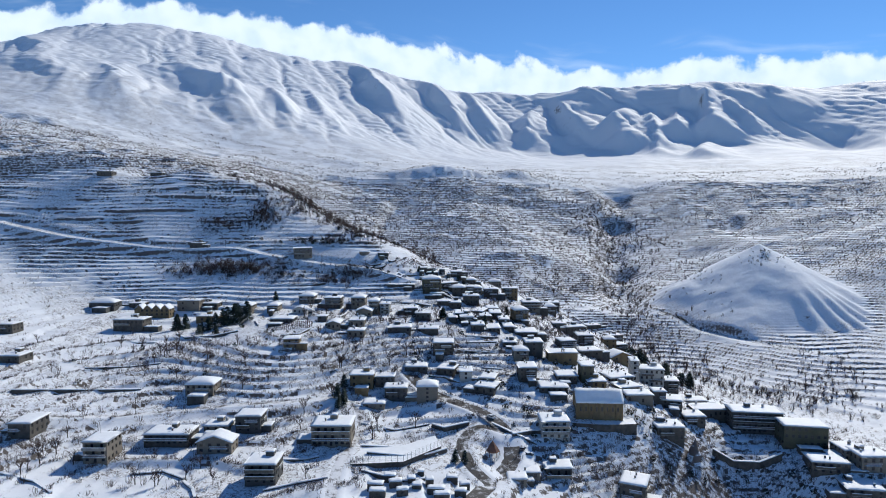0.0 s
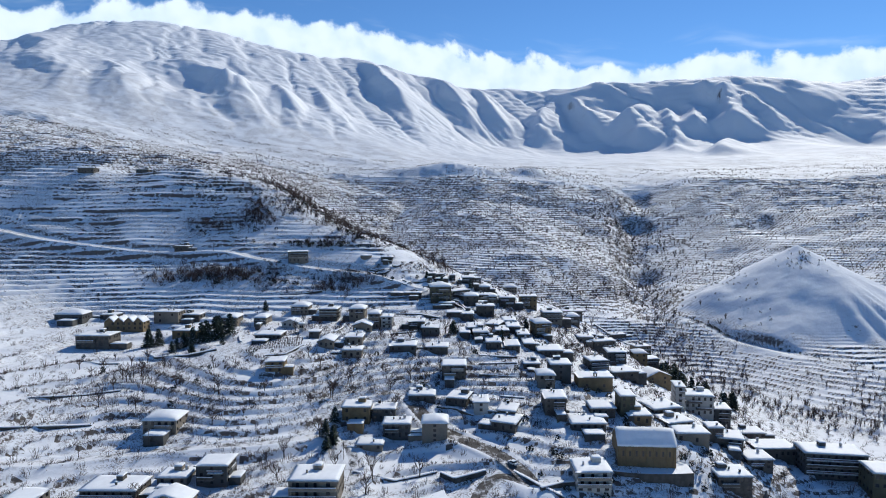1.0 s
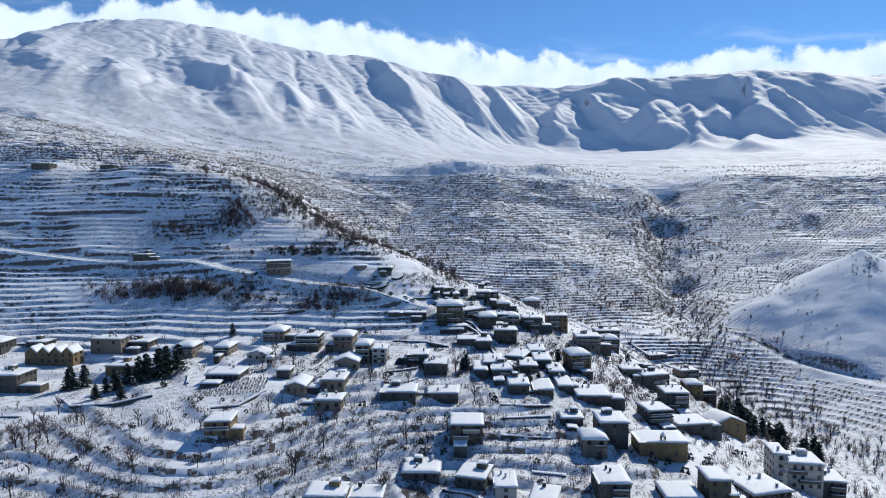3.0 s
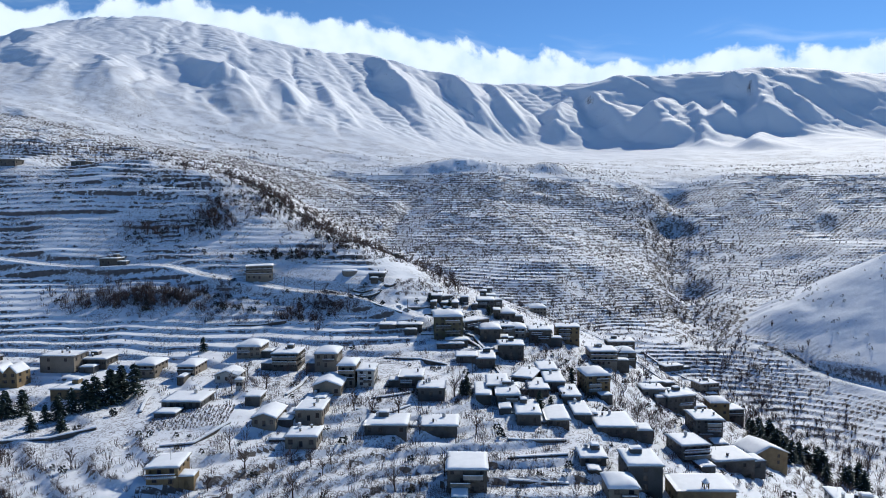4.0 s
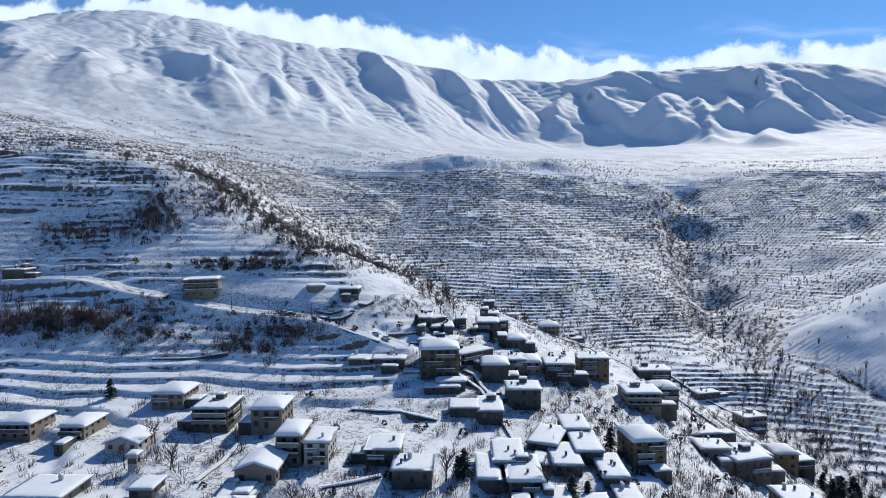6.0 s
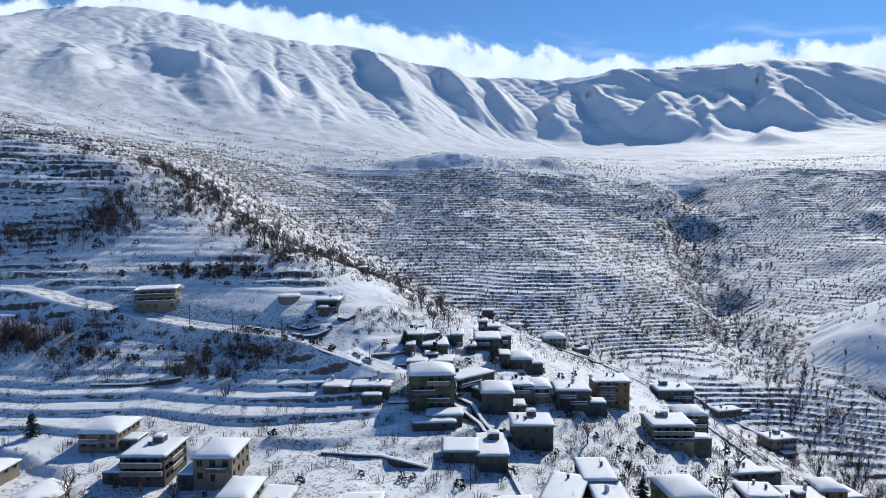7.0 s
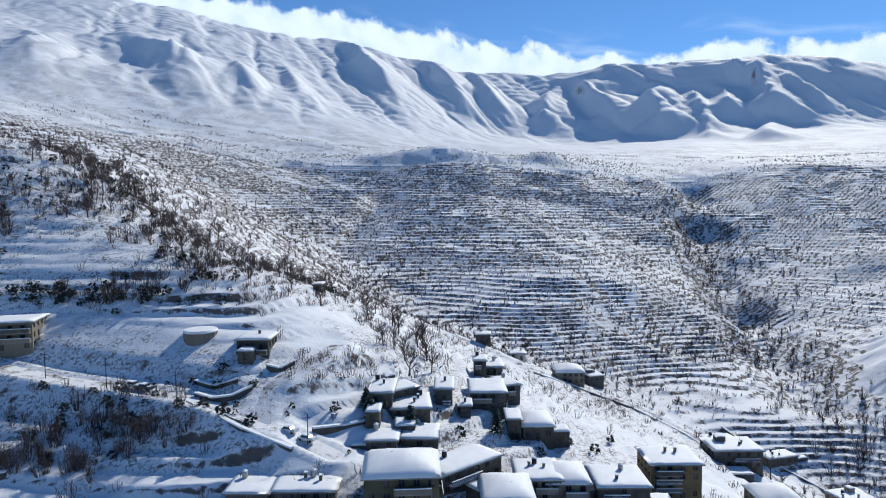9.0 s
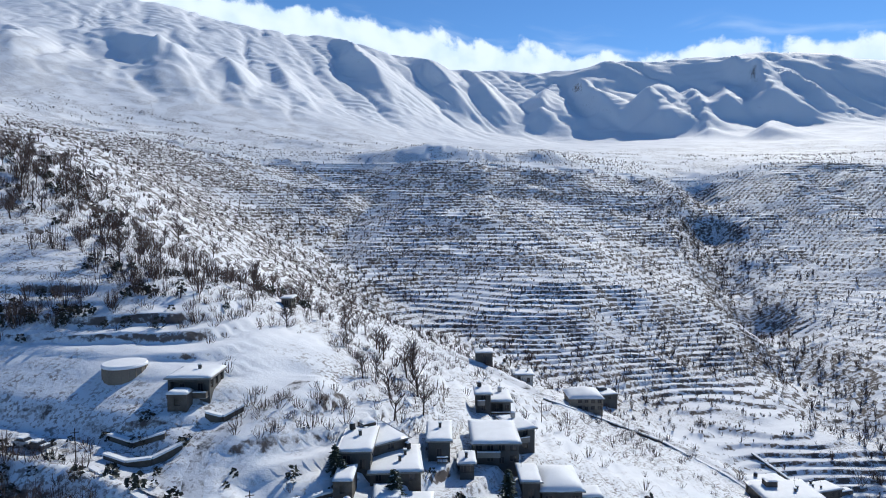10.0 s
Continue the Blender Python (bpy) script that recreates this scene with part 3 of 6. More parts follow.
def roof_shape(w, d, roof, rise, over=0.25):
    s = Shape()
    a, b = w / 2 + over, d / 2 + over
    if roof == "h":
        r = max(0.0, (w - d) / 2)
        p, q = (-r, 0, rise), (r, 0, rise)
        base = [(-a, -b, 0), (a, -b, 0), (a, b, 0), (-a, b, 0)]
        s.quad(base[0], base[1], q, p), s.quad(base[1], base[2], q, q), s.quad(base[2], base[3], p, q), s.quad(base[3], base[0], p, p)
        s.box(-a, a, -b, b, -0.14, -0.004)
    elif roof == "g":
        s.quad((-a, -b, 0), (0, -b, rise), (0, b, rise), (-a, b, 0)), s.quad((0, -b, rise), (a, -b, 0), (a, b, 0), (0, b, rise))
        s.quad((-a, -b, -0.14), (0, -b, rise - 0.14), (0, -b, rise), (-a, -b, 0)), s.quad((0, -b, rise - 0.14), (a, -b, -0.14), (a, -b, 0), (0, -b, rise))
        s.quad((-a, -b, -0.14), (-a, b, -0.14), (0, b, rise - 0.14), (0, -b, rise - 0.14)), s.quad((0, -b, rise - 0.14), (0, b, rise - 0.14), (a, b, -0.14), (a, -b, -0.14))
    else:
        s.box(-a, a, -b, b, -0.16, 0.0)
    return s


house_count = 0


def balcony(body, x0, x1, z, front, deep, rng):
    slab = Shape()
    slab.box(x0, x1, front - deep, front + 0.02, z - 0.14, z)
    ob = part("balcony", slab, CONCRETE, body)
    rail = Shape()
    if rng.random() < 0.6:
        rail.box(x0, x1, front - deep, front - deep + 0.1, z + 0.003, z + 0.72)
        rail.box(x0, x0 + 0.1, front - deep + 0.1, front, z + 0.003, z + 0.72)
        rail.box(x1 - 0.1, x1, front - deep + 0.1, front, z + 0.003, z + 0.72)
        part("parapet", rail, rng.choice([CONCRETE, BEIGE, STONE]), ob)
    else:
        rail.box(x0, x1, front - deep, front - deep + 0.05, z + 0.62, z + 0.68)
        k = int((x1 - x0) / 0.35)
        for i in range(k + 1):
            x = x0 + (x1 - x0 - 0.04) * i / max(k, 1)
            rail.box(x, x + 0.03, front - deep + 0.01, front - deep + 0.04, z + 0.003, z + 0.62)
        part("railing", rail, RUST, ob)
    snow = Shape()
    snow.box(x0 - 0.02, x1 + 0.02, front - deep - 0.02, front - deep + 0.14, z + 0.725, z + 0.86)
    snow.box(x0 + 0.1, x1 - 0.1, front - deep + 0.15, front - 0.25, z + 0.004, z + 0.16)
    part("snow", snow, SNOW, ob)


def house(x, y, w, d, h, floors, yaw, roof, colour, style, z=None, extras=True):
    """A village house that stands on the slope at x, y (its middle)."""
    global house_count
    house_count += 1
    rng = random.Random(house_count * 7 + 1)
    if style == "n" and floors > 1 and random.Random(house_count).random() < 0.6:
        style = "b"
    yr = radians(yaw)
    fx, fy = x + math.sin(yr) * d / 2, y - math.cos(yr) * d / 2
    if z is None:
        z = float(height(np.array([fx]), np.array([fy]), False)[0]) - 0.25
    near = y > 300
    kinds = {"f": "flat snow-laden roof", "h": "hipped roof under thick snow", "g": "gabled roof under thick snow", "r": "row of small gables"}
    label = f"{WORDS[colour]} village house, {floors} storey{'s' if floors > 1 else ''}, {kinds[roof]}"
    ob = tagged(new("house"), label, "house", "houses of the snowy village")
    ob.matrix_basis = pose(x, y, z, 0, 0, yaw)
    mat = WALLS[colour]
    fh = h / floors
    wall, wins = Shape(), []
    sides = ((w, lambda s, q, k: (-w / 2 + s, -d / 2 + k, q), 0, -1), (d, lambda s, q, k: (w / 2 - k, -d / 2 + s, q), 90, 1),
             (w, lambda s, q, k: (w / 2 - s, d / 2 - k, q), 180, 0), (d, lambda s, q, k: (-w / 2 + k, d / 2 - s, q), 270, 1))
    gap = rng.uniform(1.5, 2.1)
    ww, wh = rng.uniform(0.85, 1.15), min(rng.uniform(1.05, 1.3), fh * 0.6)
    loggia = None
    for length, place, turn, rank in sides:
        holes = []
        if rank:
            n = max(1, int((length - 0.5) / gap)) if style != "p" or turn else (2 if rng.random() < 0.6 else 1)
            for f in range(floors):
                z0 = f * fh + fh * 0.36
                if turn == 0 and style == "l" and (f > 0 or floors == 1):
                    loggia = True
                    a = length * rng.choice([0.06, 0.08, 0.1])
                    b = length * rng.choice([0.62, 0.92, 0.94])
                    holes.append((a, b, f * fh + 0.12, f * fh + fh * 0.84, 0.95))
                    k = max(1, int((b - a) / 1.9))
                    for i in range(k):
                        s = a + (b - a) * (i + 0.5) / k
                        wins.append((place(s, f * fh + 0.16, 0.9), turn, 0.8, fh * 0.62))
                    if b < length * 0.7:
                        s = (b + length) / 2
                        holes.append((s - ww / 2, s + ww / 2, z0, z0 + wh))
                        wins.append((place(s, z0, 0.14), turn, ww, wh))
                    continue
                for i in range(n):
                    if rng.random() < 0.12:
                        continue
                    s = length * (i + 0.5) / n
                    if f == 0 and turn == 0 and i == n // 2 and style != "p":
                        holes.append((s - 0.42, s + 0.42, 0.32, min(1.75, fh * 0.85)))
                        wins.append((place(s, 0.32, 0.14), turn, 0.84, min(1.43, fh * 0.85 - 0.32)))
                    else:
                        holes.append((s - ww / 2, s + ww / 2, z0, z0 + wh))
                        wins.append((place(s, z0, 0.14), turn, ww, wh))
        facade(wall, length, -3.5, h, holes, place)
    rise = 0.0
    if roof == "h":
        rise = 0.22 * min(w, d)
    elif roof == "g":
        rise = 0.2 * w
        for yy in (-d / 2, d / 2):
            n = len(wall.v)
            wall.v += [(-w / 2, yy, h), (w / 2, yy, h), (0, yy, h + rise * 0.94)]
            wall.f.append((n, n + 1, n + 2))
            wall.m.append(0)
    body = part("wall", wall, mat, ob)
    for i, (p, turn, a, b) in enumerate(wins):
        add_window(ob, pose(*p, 0, 0, turn), a, b, near)
    if roof == "r":
        k = 4
        for i in range(k):
            gx = -w / 2 + w * (i + 0.5) / k
            g = Shape()
            gw = w / k * 0.5
            for yy in (-d / 2 + 0.003, d / 2 - 0.003):
                n = len(g.v)
                g.v += [(-gw, yy, 0), (gw, yy, 0), (0, yy, gw * 1.0)]
                g.f.append((n, n + 1, n + 2))
                g.m.append(0)
            g.quad((-gw, -d / 2, 0), (0, -d / 2, gw), (0, d / 2, gw), (-gw, d / 2, 0)), g.quad((0, -d / 2, gw), (gw, -d / 2, 0), (gw, d / 2, 0), (0, d / 2, gw))
            gable = part("gable", g, mat, ob, at=pose(gx, 0, h))
            part("snow_blanket", snow_blanket(gw * 2, d, 0.3, "g", gw * 1.0, house_count * 10 + i, 0.1), None, gable)
    else:
        top = part("roof", roof_shape(w, d, roof, rise, 0.42), CONCRETE, ob, at=pose(0, 0, h + 0.16))
        thick = rng.uniform(0.24, 0.45)
        part("snow_blanket", snow_blanket(w, d, thick, roof, rise, house_count, 0.4), None, top, at=pose(0, 0, 0.004))
    if style in "bl":
        for f in range(1 if floors > 1 else 0, floors):
            if style == "l":
                balcony(ob, -w / 2 + 0.2, w / 2 - 0.2, f * fh + 0.11, -d / 2 - 0.003, 1.0, rng)
            else:
                a = rng.choice([-0.42, -0.1])
                balcony(ob, w * a, w * (a + 0.5), f * fh + 0.11, -d / 2 - 0.003, 1.1, rng)
            if rng.random() < 0.5 and floors > 2:
                s = Shape()
                s.box(w / 2 + 0.003, w / 2 + 0.75, -d * 0.3, d * 0.15, f * fh, f * fh + 0.14)
                s.box(w / 2 + 0.68, w / 2 + 0.75, -d * 0.3, d * 0.15, f * fh + 0.14, f * fh + 0.75)
                s.box(w / 2 + 0.66, w / 2 + 0.77, -d * 0.3 - 0.02, d * 0.15 + 0.02, f * fh + 0.753, f * fh + 0.86, 1)
                part("side_balcony", s, [CONCRETE, SNOW], ob)
    if extras and rng.random() < 0.7 and w > 4:
        aw, ad, ah = w * rng.uniform(0.35, 0.6), d * rng.uniform(0.35, 0.6), min(h * 0.6, rng.uniform(1.5, 2.0))
        side = rng.choice([-1, 1, 0])
        ax_, ay_ = (side * (w / 2 + aw / 2 + 0.003), -d * rng.uniform(0.0, 0.25)) if side else (rng.uniform(-0.2, 0.2) * w, -d / 2 - ad / 2 - 0.85)
        c = Shape()
        facade(c, aw, -3.0, ah, [(aw * 0.35, aw * 0.65, 0.1, ah * 0.75)], lambda s_, q, k: (-aw / 2 + s_, -ad / 2 + k, q), 0.3)
        c.quad((aw / 2, -ad / 2, -3), (aw / 2, ad / 2, -3), (aw / 2, ad / 2, ah), (aw / 2, -ad / 2, ah))
        c.quad((-aw / 2, ad / 2, -3), (-aw / 2, -ad / 2, -3), (-aw / 2, -ad / 2, ah), (-aw / 2, ad / 2, ah))
        c.quad((aw / 2, ad / 2, -3), (-aw / 2, ad / 2, -3), (-aw / 2, ad / 2, ah), (aw / 2, ad / 2, ah))
        c.box(-aw / 2 - 0.12, aw / 2 + 0.12, -ad / 2 - 0.12, ad / 2 + 0.12, ah, ah + 0.12)
        annex = part("annex", c, rng.choice([mat, STONE, GREY]), ob, at=pose(ax_, ay_, -0.2 if side else -0.5))
        part("snow_blanket", snow_blanket(aw, ad, rng.uniform(0.25, 0.45), "f", 0, house_count + 3000, 0.15, 7), None, annex, at=pose(0, 0, ah + 0.124))
    if extras and roof == "f":
        top_z = h + 0.16
        for _ in range(rng.choice([0, 0, 1, 2])):
            cx, cy = rng.uniform(-0.35, 0.35) * w, rng.uniform(-0.3, 0.35) * d
            c = Shape()
            c.box(-0.2, 0.2, -0.2, 0.2, 0, 1.0)
            c.box(-0.26, 0.26, -0.26, 0.26, 1.0, 1.08)
            c.box(-0.24, 0.24, -0.24, 0.24, 1.08, 1.26, 1)
            part("chimney", c, [mat, SNOW], ob, at=pose(cx, cy, top_z))
        if rng.random() < 0.4 and w > 5:
            c = Shape()
            sw = rng.uniform(1.5, 2.4)
            c.box(-sw / 2, sw / 2, -1, 1, 0, 1.5)
            hut = part("stair_hut", c, mat, ob, at=pose(rng.uniform(-0.25, 0.25) * w, 0.2 * d, top_z))
            part("snow_blanket", snow_blanket(sw, 2, 0.3, "f", 0, house_count + 900, 0.12, 7), None, hut, at=pose(0, 0, 1.5))
        if rng.random() < 0.45:
            c = Shape()
            c.tube((0, 0, 0.25), (0, 0, 1.15), 0.42, 0.42, 10)
            c.tube((0, 0, 1.15), (0, 0, 1.34), 0.46, 0.2, 10, 1)
            for k in range(3):
                c.tube((0.3 * math.cos(k * 2.1), 0.3 * math.sin(k * 2.1), 0), (0.3 * math.cos(k * 2.1), 0.3 * math.sin(k * 2.1), 0.26), 0.04, 0.04, 4)
            part("water_tank", c, [rng.choice([METAL, WHITE, BLACK]), SNOW], ob, at=pose(rng.uniform(-0.3, 0.3) * w, rng.uniform(0.1, 0.35) * d, top_z + 0.2))
        if rng.random() < 0.5:
            c = Shape()
            c.tube((0, 0, 0), (0, 0, 2.2), 0.03, 0.02, 4)
            for k in range(4):
                c.box(-0.35 + 0.05 * k, 0.35 - 0.05 * k, -0.012, 0.012, 1.3 + 0.22 * k, 1.33 + 0.22 * k)
            part("aerial", c, METAL, ob, at=pose(rng.uniform(-0.4, 0.4) * w, rng.uniform(-0.1, 0.4) * d, top_z + 0.1, 0, 0, rng.uniform(0, 90)))
    return ob

# ---- houses of the village, from the crest down ----
house(61.5, 522.4, 6.3, 7.0, 5.2, 2, 15, "f", "grey", "p")
house(114.9, 476.1, 11.6, 6.0, 2.9, 1, 15, "f", "stone", "n")
house(12.2, 470.2, 4.7, 5.0, 4.3, 2, 0, "f", "grey", "p")
house(22.9, 465.9, 5.3, 6.0, 2.4, 1, 0, "f", "white", "n")
house(-210.6, 464.5, 8.2, 6.0, 2.2, 1, 0, "f", "stone", "n")
house(37.6, 454.1, 8.5, 8.0, 3.4, 2, 0, "h", "beige", "n")
house(-241.0, 450.9, 10.5, 7.0, 3.2, 1, 0, "f", "stone", "n")
house(123.8, 450.2, 11.1, 8.0, 5.4, 2, 15, "f", "beige", "b")
house(73.0, 427.1, 8.6, 6.0, 3.0, 1, 10, "f", "beige", "n")
house(-33.6, 426.6, 2.1, 4.0, 1.7, 1, 0, "f", "stone", "n")
house(71.6, 417.5, 11.9, 9.0, 4.7, 2, 0, "f", "stone", "b")
house(11.3, 412.8, 4.0, 7.0, 2.6, 1, 0, "f", "grey", "l")
house(7.8, 408.6, 2.7, 5.0, 3.4, 2, 0, "f", "grey", "n")
house(12.8, 396.6, 3.5, 7.0, 3.6, 2, 20, "f", "grey", "n")
house(-153.8, 392.0, 7.6, 6.0, 2.8, 1, 0, "f", "stone", "n")
house(8.2, 388.6, 7.0, 10.0, 3.4, 2, 0, "f", "grey", "n")
house(-86.6, 385.2, 10.6, 9.0, 5.6, 3, 16, "f", "beige", "l", extras=False)
house(106.8, 385.1, 13.1, 8.0, 4.1, 2, 10, "f", "stone", "n")
house(65.3, 384.7, 8.1, 8.0, 4.4, 3, 0, "h", "stone", "b")
house(-0.5, 383.9, 3.2, 8.0, 2.8, 1, 0, "f", "grey", "b")
house(-36.4, 381.6, 6.0, 6.0, 2.6, 1, 0, "f", "grey", "l")
house(-9.7, 380.9, 5.8, 8.0, 1.7, 1, 35, "f", "stone", "p")
house(17.0, 380.6, 5.7, 8.0, 2.7, 1, 0, "h", "stone", "n")
house(101.8, 380.2, 7.3, 8.0, 5.4, 2, 0, "h", "ochre", "p")
house(3.5, 379.9, 2.0, 4.0, 1.9, 1, 0, "f", "grey", "p")
house(12.6, 379.6, 2.5, 6.0, 2.8, 1, 0, "f", "stone", "n")
house(-11.8, 376.3, 4.2, 9.0, 2.7, 1, 0, "f", "grey", "n")
house(-6.7, 376.0, 6.8, 9.0, 1.7, 1, 5, "f", "stone", "n")
house(39.8, 372.7, 8.8, 8.0, 6.1, 4, 0, "f", "ochre", "n")
house(-4.5, 367.2, 6.1, 7.0, 1.9, 1, 0, "f", "stone", "p")
house(-10.6, 363.8, 4.9, 5.0, 1.7, 1, 0, "f", "grey", "p")
house(27.7, 362.0, 8.1, 8.0, 4.6, 3, 0, "f", "stone", "b")
house(19.0, 361.9, 6.7, 8.0, 3.4, 2, 0, "h", "beige", "n")
house(14.4, 361.6, 6.8, 8.0, 3.3, 2, 0, "f", "beige", "n")
house(123.9, 361.0, 8.7, 7.0, 2.6, 1, 0, "h", "stone", "n")
house(50.1, 357.4, 9.8, 9.0, 5.1, 3, 0, "f", "beige", "l")
house(66.7, 357.0, 10.0, 8.0, 1.7, 1, 10, "f", "stone", "n")
house(8.8, 353.6, 7.2, 9.0, 4.4, 2, 0, "h", "stone", "p")
house(-20.4, 351.4, 9.0, 5.0, 1.7, 1, 0, "f", "stone", "n")
house(-28.2, 351.1, 5.9, 6.0, 1.7, 1, 0, "f", "stone", "p")
house(74.3, 342.0, 7.7, 8.0, 5.9, 3, 0, "f", "grey", "b")
house(15.3, 339.5, 8.4, 8.0, 4.3, 2, 0, "f", "stone", "n")
house(63.3, 339.1, 7.3, 7.0, 3.0, 1, 0, "f", "beige", "n")
house(70.0, 335.8, 9.6, 8.0, 5.6, 2, 15, "f", "stone", "n")
house(-72.1, 332.9, 7.9, 9.0, 3.3, 2, 0, "h", "beige", "b")
house(6.4, 330.8, 5.8, 12.0, 2.3, 1, 0, "f", "stone", "n")
house(0.2, 328.8, 6.7, 7.0, 2.3, 1, 0, "f", "stone", "n")
house(-123.3, 326.9, 11.7, 7.0, 2.7, 1, 0, "f", "stone", "n")
house(-159.0, 324.7, 7.5, 6.0, 2.1, 1, 0, "f", "stone", "n")
house(25.4, 323.5, 5.6, 10.0, 2.6, 1, 0, "f", "grey", "n")
house(-130.8, 322.8, 11.2, 8.0, 5.4, 2, 0, "f", "beige", "p")
house(-100.7, 319.5, 7.1, 9.0, 3.3, 2, 0, "h", "beige", "l")
house(-55.8, 318.6, 7.9, 9.0, 4.6, 3, 0, "f", "stone", "l")
house(-172.9, 318.3, 12.6, 8.0, 3.2, 1, 0, "h", "grey", "n")
house(-42.8, 317.3, 6.8, 9.0, 4.4, 2, 0, "h", "beige", "b")
house(-85.9, 317.0, 5.4, 9.0, 3.0, 2, 0, "h", "beige", "l")
house(89.4, 316.2, 12.4, 9.0, 3.8, 2, 15, "g", "ochre", "p")
house(18.5, 315.7, 6.1, 12.0, 1.8, 1, -20, "f", "stone", "n")
house(38.7, 315.0, 7.2, 9.0, 5.9, 4, 8, "h", "ochre", "n")
house(26.1, 313.2, 5.5, 12.0, 2.4, 1, 0, "f", "stone", "n")
house(71.0, 312.3, 7.8, 9.0, 6.2, 4, 0, "f", "grey", "b")
house(-144.2, 310.3, 17.1, 6.0, 3.8, 2, 0, "r", "ochre", "n")
house(-70.4, 307.9, 6.9, 7.0, 1.7, 1, 0, "g", "white", "n")
house(20.7, 307.3, 5.5, 12.0, 1.7, 1, 0, "f", "stone", "n")
house(8.9, 304.6, 5.8, 12.0, 2.7, 1, 0, "f", "stone", "n")
house(29.4, 304.3, 4.9, 12.0, 1.9, 1, 0, "f", "stone", "n")
house(-15.6, 301.7, 6.6, 8.0, 3.1, 2, 0, "f", "stone", "n")
house(-112.6, 300.4, 10.7, 8.0, 3.0, 1, 0, "f", "ochre", "p")
house(4.7, 299.1, 4.0, 12.0, 1.7, 1, 0, "f", "stone", "n")
house(-33.0, 298.9, 4.7, 8.0, 5.7, 3, 0, "h", "beige", "l")
house(-27.7, 298.8, 4.6, 8.0, 4.6, 3, 0, "f", "white", "b")
house(11.3, 297.1, 6.1, 12.0, 2.9, 2, 0, "f", "stone", "n")
house(-63.3, 296.4, 1.6, 1.8, 2.7, 1, 0, "h", "white", "p")
house(-9.4, 294.9, 7.2, 7.0, 2.8, 1, 0, "f", "grey", "n")
house(30.6, 293.5, 4.3, 12.0, 1.7, 1, 0, "f", "stone", "n")
house(-36.7, 290.9, 7.3, 8.0, 2.8, 1, 0, "g", "beige", "n")
house(38.2, 288.6, 9.9, 12.0, 2.2, 1, 0, "f", "stone", "n")
house(23.2, 287.7, 5.6, 12.0, 1.8, 1, 0, "f", "stone", "n")
house(67.2, 287.6, 10.9, 9.0, 2.9, 1, 10, "f", "stone", "p")
house(15.8, 287.3, 5.9, 12.0, 2.5, 1, 0, "f", "stone", "n")
house(-73.3, 285.8, 10.1, 9.0, 2.1, 1, 0, "f", "grey", "n")
house(-55.3, 285.6, 3.9, 5.0, 1.7, 1, 0, "f", "grey", "n")
house(-142.4, 284.6, 13.2, 9.0, 4.8, 2, 0, "f", "stone", "n")
house(55.9, 282.7, 7.3, 8.0, 4.5, 3, 10, "f", "grey", "l")
house(-38.2, 281.8, 5.9, 9.0, 1.7, 1, 0, "f", "beige", "n")
house(-6.7, 276.5, 9.0, 8.0, 1.7, 1, 0, "f", "stone", "n")
house(-37.9, 276.1, 6.4, 8.0, 2.9, 1, 0, "f", "beige", "n")
house(-19.0, 273.2, 9.9, 8.0, 2.4, 1, 0, "f", "grey", "n")
house(-47.5, 272.7, 5.5, 9.0, 2.2, 1, 0, "g", "beige", "n")
house(98.0, 268.3, 7.0, 8.0, 5.8, 3, -8, "f", "grey", "n")
house(28.7, 268.0, 5.7, 6.0, 1.7, 1, 0, "f", "stone", "n")
house(89.8, 267.8, 10.1, 9.0, 7.2, 3, -8, "f", "white", "n")
house(107.3, 264.7, 9.9, 7.0, 1.9, 1, 0, "f", "stone", "n")
house(-184.2, 264.4, 5.8, 7.0, 3.4, 2, 0, "f", "stone", "n")
house(-36.8, 263.7, 7.0, 6.0, 2.6, 1, 0, "f", "beige", "n")
house(37.7, 260.2, 7.1, 9.0, 5.8, 3, 0, "f", "grey", "p")
house(80.2, 259.8, 3.1, 8.0, 8.2, 4, -8, "f", "white", "n")
house(0.1, 256.1, 8.2, 9.0, 4.9, 3, 0, "f", "stone", "b")
house(31.7, 253.2, 5.9, 7.0, 3.7, 2, 0, "h", "beige", "n")
house(-60.0, 246.8, 6.1, 7.0, 3.6, 2, 6, "f", "ochre", "l")
house(68.2, 243.0, 10.0, 9.0, 2.0, 1, 15, "f", "stone", "n")
house(-10.4, 241.8, 8.5, 8.0, 1.9, 1, 0, "f", "grey", "n")
house(1.8, 239.9, 6.7, 8.0, 2.2, 1, -15, "f", "stone", "n")
house(8.6, 235.1, 4.6, 8.0, 3.3, 2, 0, "f", "white", "p")
house(100.9, 235.1, 12.3, 8.0, 3.2, 1, 0, "f", "stone", "n")
house(54.0, 233.4, 4.5, 7.0, 6.2, 3, 0, "f", "green", "n")
house(31.5, 233.2, 6.5, 9.0, 5.1, 3, 0, "f", "stone", "n")
house(46.1, 232.7, 7.5, 8.0, 2.3, 1, 0, "f", "stone", "n")
house(17.2, 232.1, 5.5, 8.0, 1.9, 1, -15, "f", "stone", "n")
house(68.4, 230.8, 8.3, 8.0, 2.2, 1, 15, "f", "beige", "n")
house(-21.5, 229.8, 6.9, 6.0, 3.7, 2, 0, "f", "grey", "n")
house(84.9, 229.2, 7.1, 8.0, 3.1, 2, -15, "f", "stone", "n")
house(57.3, 228.9, 5.1, 7.0, 2.5, 1, 0, "f", "ochre", "n")
house(79.8, 228.7, 4.4, 5.0, 4.4, 2, 0, "f", "stone", "n")
house(-29.7, 228.1, 8.3, 7.0, 4.7, 2, 0, "f", "ochre", "n")
